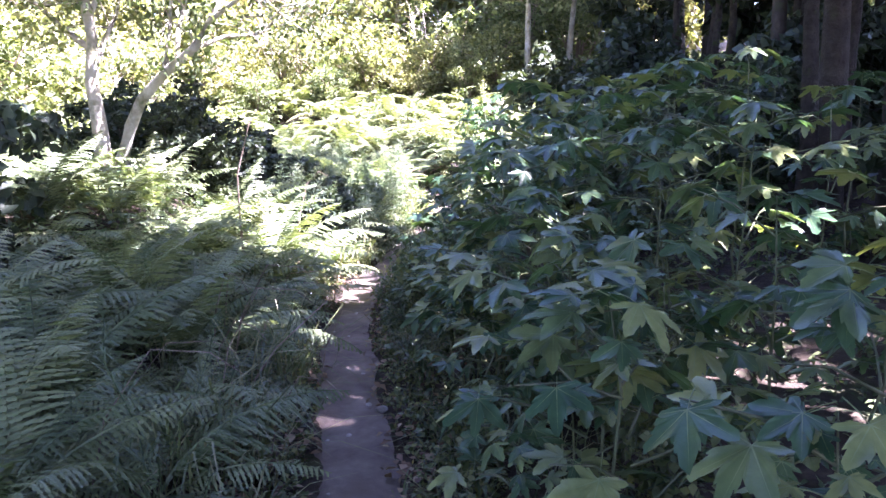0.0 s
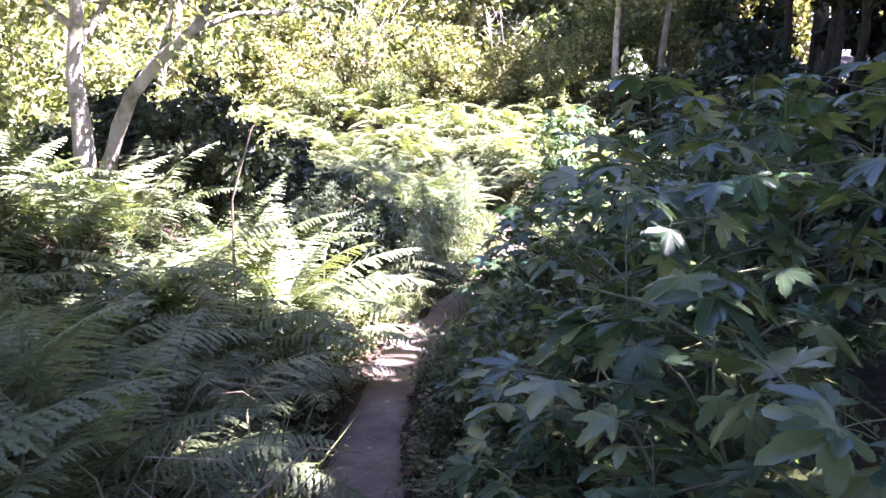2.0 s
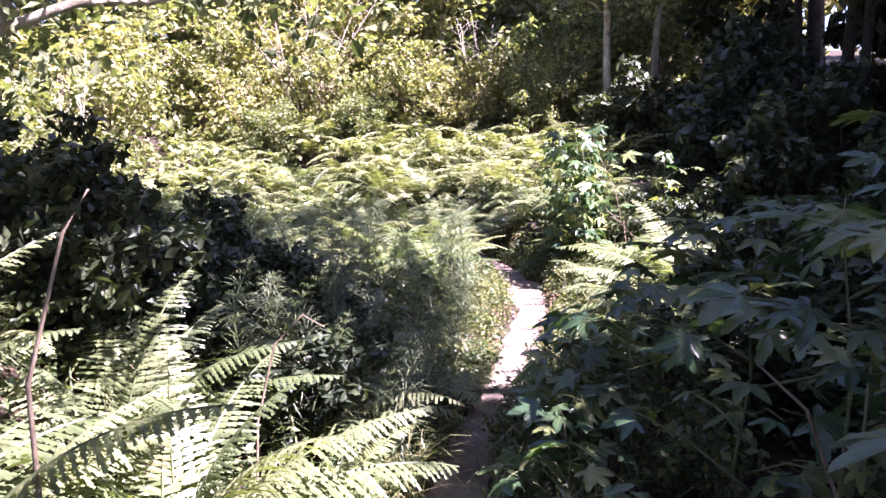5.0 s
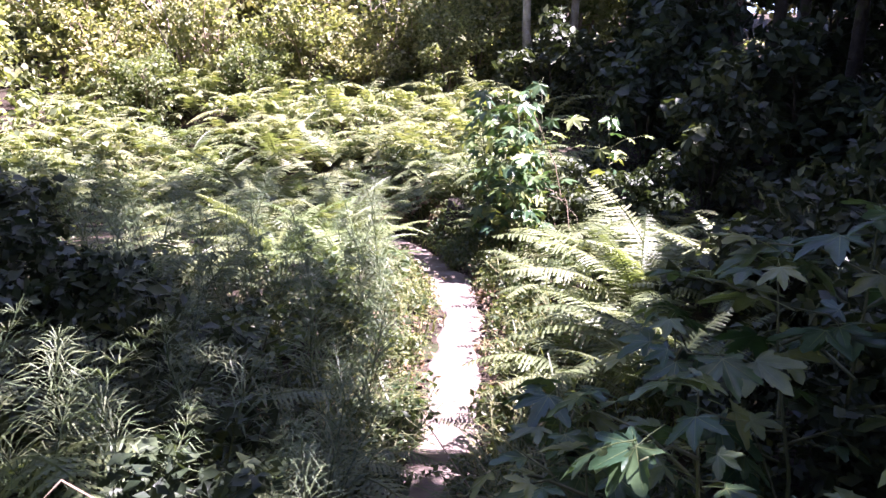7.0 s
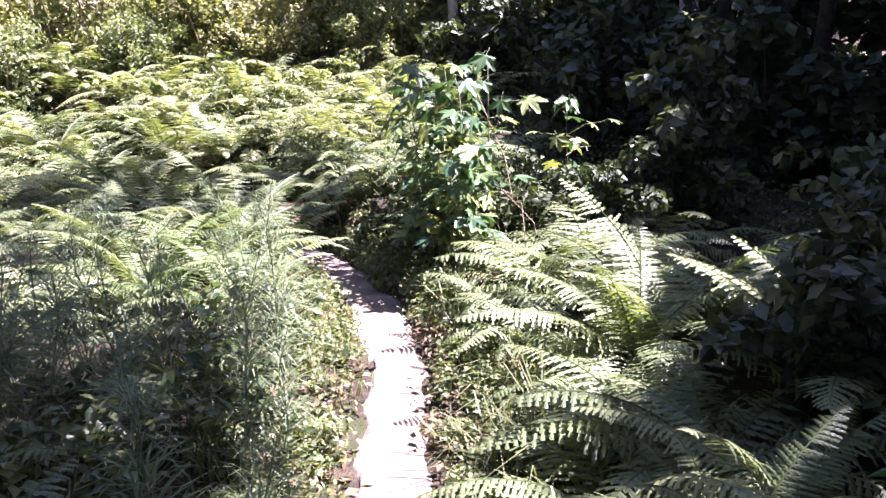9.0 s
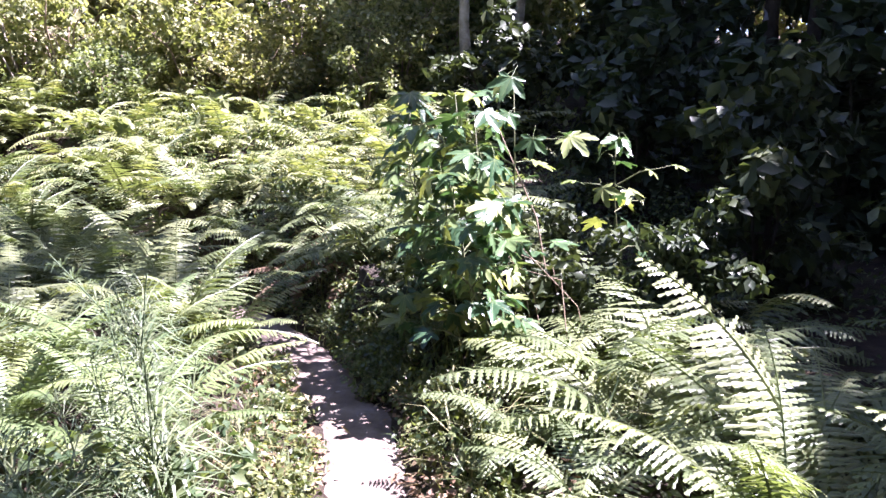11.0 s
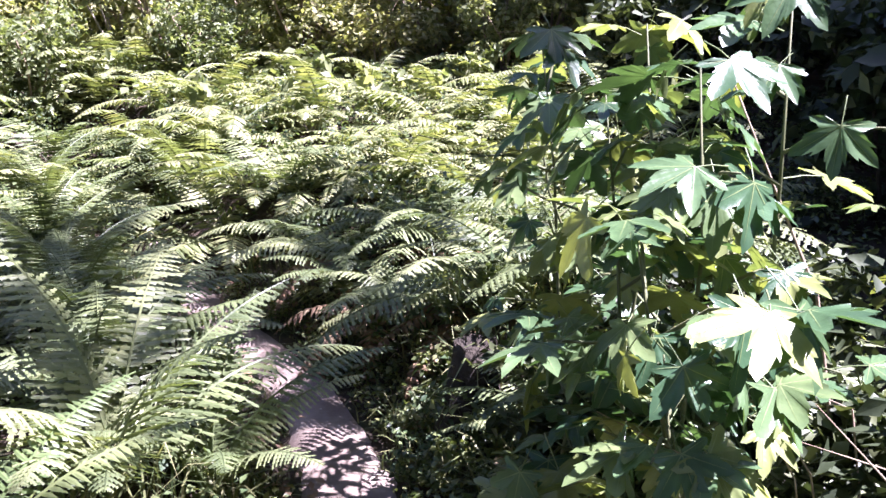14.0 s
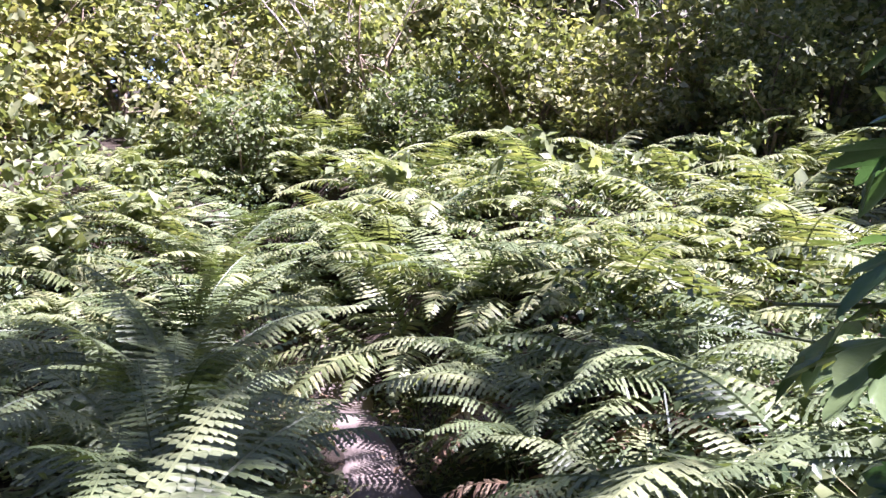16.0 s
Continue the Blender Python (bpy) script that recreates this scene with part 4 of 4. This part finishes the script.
stalk([(-0.12, 7.9, 0), (-0.22, 7.95, 0.22), (-0.36, 8.05, 0.42)], 0.005, "thin dry straw leaning beside the trail")
stalk([(-0.95, 3.4, 0), (-0.75, 3.5, 0.3), (-0.52, 3.66, 0.5), (-0.4, 3.74, 0.46)], 0.005, "long dry grass stalk bent over the trail")
stalk([(1.15, 12.5, 0), (1.0, 12.45, 0.7), (0.9, 12.5, 0.95), (0.78, 12.55, 1.25)], 0.006, "pale bare leaning stem of the maple shrub")
for i in range(6):
    x, y = rng.uniform(0.75, 1.25), rng.uniform(11.95, 12.5)
    a = rng.uniform(2.2, 4.2)
    d = Vector((math.cos(a), math.sin(a) * 0.4, 0)) * rng.uniform(0.25, 0.5)
    stalk([(x, y, 0), (x + d.x * 0.2, y + d.y * 0.2, rng.uniform(0.3, 0.45)), (x + d.x, y + d.y, rng.uniform(0.5, 0.75))], 0.004, "thin pale bare twig under the maple shrub", "bare_twig")

st = thing("tree_stump", pose(0.2, 13.3, height(0.2, 13.3) - 0.08), "rotten mossy dark tree stump at the trail bend", "stump")
sv, sf = [], []
for i in range(9):
    for k in range(16):
        a = 2 * math.pi * k / 16
        rr = 0.11 * (1.35 - 0.09 * i + 0.25 * noise.noise((math.cos(a) * 1.5, math.sin(a) * 1.5, i * 0.25)))
        sv.append((math.cos(a) * rr, math.sin(a) * rr, 0.05 * i + 0.05 * noise.noise((math.cos(a) * 3, math.sin(a) * 3, 4.0)) * i / 8))
for i in range(8):
    for k in range(16):
        sf.append((i * 16 + k, i * 16 + (k + 1) % 16, (i + 1) * 16 + (k + 1) % 16, (i + 1) * 16 + k))
sv.append((0, 0, 0.33))
sf += [(8 * 16 + k, 8 * 16 + (k + 1) % 16, len(sv) - 1) for k in range(16)]
part("trunk", mesh_of("stump_trunk", sv, sf, M_DARKBARK, True), st)


def stone(x, y, size, seed):
    bm = bmesh.new()
    bmesh.ops.create_icosphere(bm, subdivisions=2, radius=1)
    for v in bm.verts:
        v.co *= 1 + 0.28 * noise.noise(v.co * 1.4 + Vector((seed, 0, 0)))
        v.co.z *= 0.6
    me = bpy.data.meshes.new("pebble")
    bm.to_mesh(me)
    bm.free()
    me.materials.append(M_STONE)
    return thing("pebble", pose(x, y, height(x, y) + 0.012 + size * 0.25, 0, 0, seed * 50) @ Matrix.Diagonal((size * 1.3, size, size, 1)), "small pale stone lying on the dirt trail", "stone", "pebbles", me)


stone(-0.30, 3.78, 0.026, 1)
stone(-0.37, 3.84, 0.016, 2)
for i in range(34):
    y = rng.uniform(2.6, 14)
    stone(trail_x(y) + rng.uniform(-0.17, 0.17), y, rng.uniform(0.006, 0.014), 3 + i)


# ---- bare shrub and pale stems at the back of the clearing ----
def bare_shrub(x, y, tall, stems, label):
    ob = thing("bare_shrub", pose(x, y, height(x, y) - 0.03), label, "shrub", "bare shrubs")
    for i in range(stems):
        a = 2 * math.pi * i / stems + rng.uniform(-0.3, 0.3)
        lean = rng.uniform(0.15, 0.6) * tall
        top = Vector((math.cos(a) * lean, math.sin(a) * lean, tall * rng.uniform(0.7, 1.0)))
        mid = top * 0.5 + Vector((rng.uniform(-0.2, 0.2), rng.uniform(-0.2, 0.2), 0.2))
        v, f = tube([Vector((0, 0, 0)), mid, top], [0.014, 0.010, 0.004], 6)
        for j in range(7):
            p = mid.lerp(top, j / 7)
            q = p + Vector((rng.uniform(-0.5, 0.5), rng.uniform(-0.5, 0.5), rng.uniform(0.05, 0.5)))
            tube([p, p.lerp(q, 0.5) + Vector((0, 0, 0.06)), q], [0.006, 0.004, 0.002], 4, v, f)
        part("stem", mesh_of("bare_stem", v, f, M_PALE, True), ob)
    return ob


M_PALE = rough_mat("weathered_pale_wood", [(0.3, (0.20, 0.17, 0.14)), (0.7, (0.42, 0.37, 0.31))], 8, 0.8, 0.5, 0.01)
bare_shrub(-4.0, 20.6, 3.0, 9, "leafless pale dry shrub at the back of the clearing")
bare_shrub(-0.4, 21.2, 2.4, 7, "leafless pale dry shrub at the back of the clearing")
bare_shrub(-6.5, 15.5, 2.2, 7, "leafless pale dry shrub at the back of the clearing")
pale = tree_parts(460, [(0, 0, 0), (0.1, 0, 1.5), (0.05, 0.1, 3.0), (0.3, 0.1, 4.5), (0.4, 0.2, 6.0)], 0.10,
                  [(0.45 + 0.07 * j, 150 * j % 360, 1.2, 35) for j in range(7)], 2600, 0.10, M_BUSH, M_BARK, 0.8, 9, 3, 0.55)
for x, y, s in [(2.1, 19.8, 0.9), (-1.3, 23.0, 1.0), (3.4, 22.0, 1.0)]:
    tree(x, y, pale, "slim pale-barked young tree behind the ferns", 70 * x, s)


for i in range(12):
    x, y = rng.uniform(-1.3, -0.62), rng.uniform(2.5, 4.4)
    a, ln, hh = rng.uniform(-0.9, 1.1), rng.uniform(0.3, 0.6), rng.uniform(0.35, 0.7)
    dx, dy = math.cos(a) * ln, math.sin(a) * ln
    stalk([(x, y, 0), (x + dx * 0.15, y + dy * 0.15, hh * 0.6), (x + dx * 0.45, y + dy * 0.45, hh), (x + dx * 0.8, y + dy * 0.8, hh * 0.98), (x + dx, y + dy, hh * 0.85)], 0.0035, "thin arching straw-coloured grass stalk beside the trail", "grass_stalk")

for y, dx, size in [(14.5, 0.6, 0.6), (15.1, 0.75, 0.65), (14.9, 1.2, 0.6)]:
    fern(trail_x(y) + dx, y, size, "dead", 9)
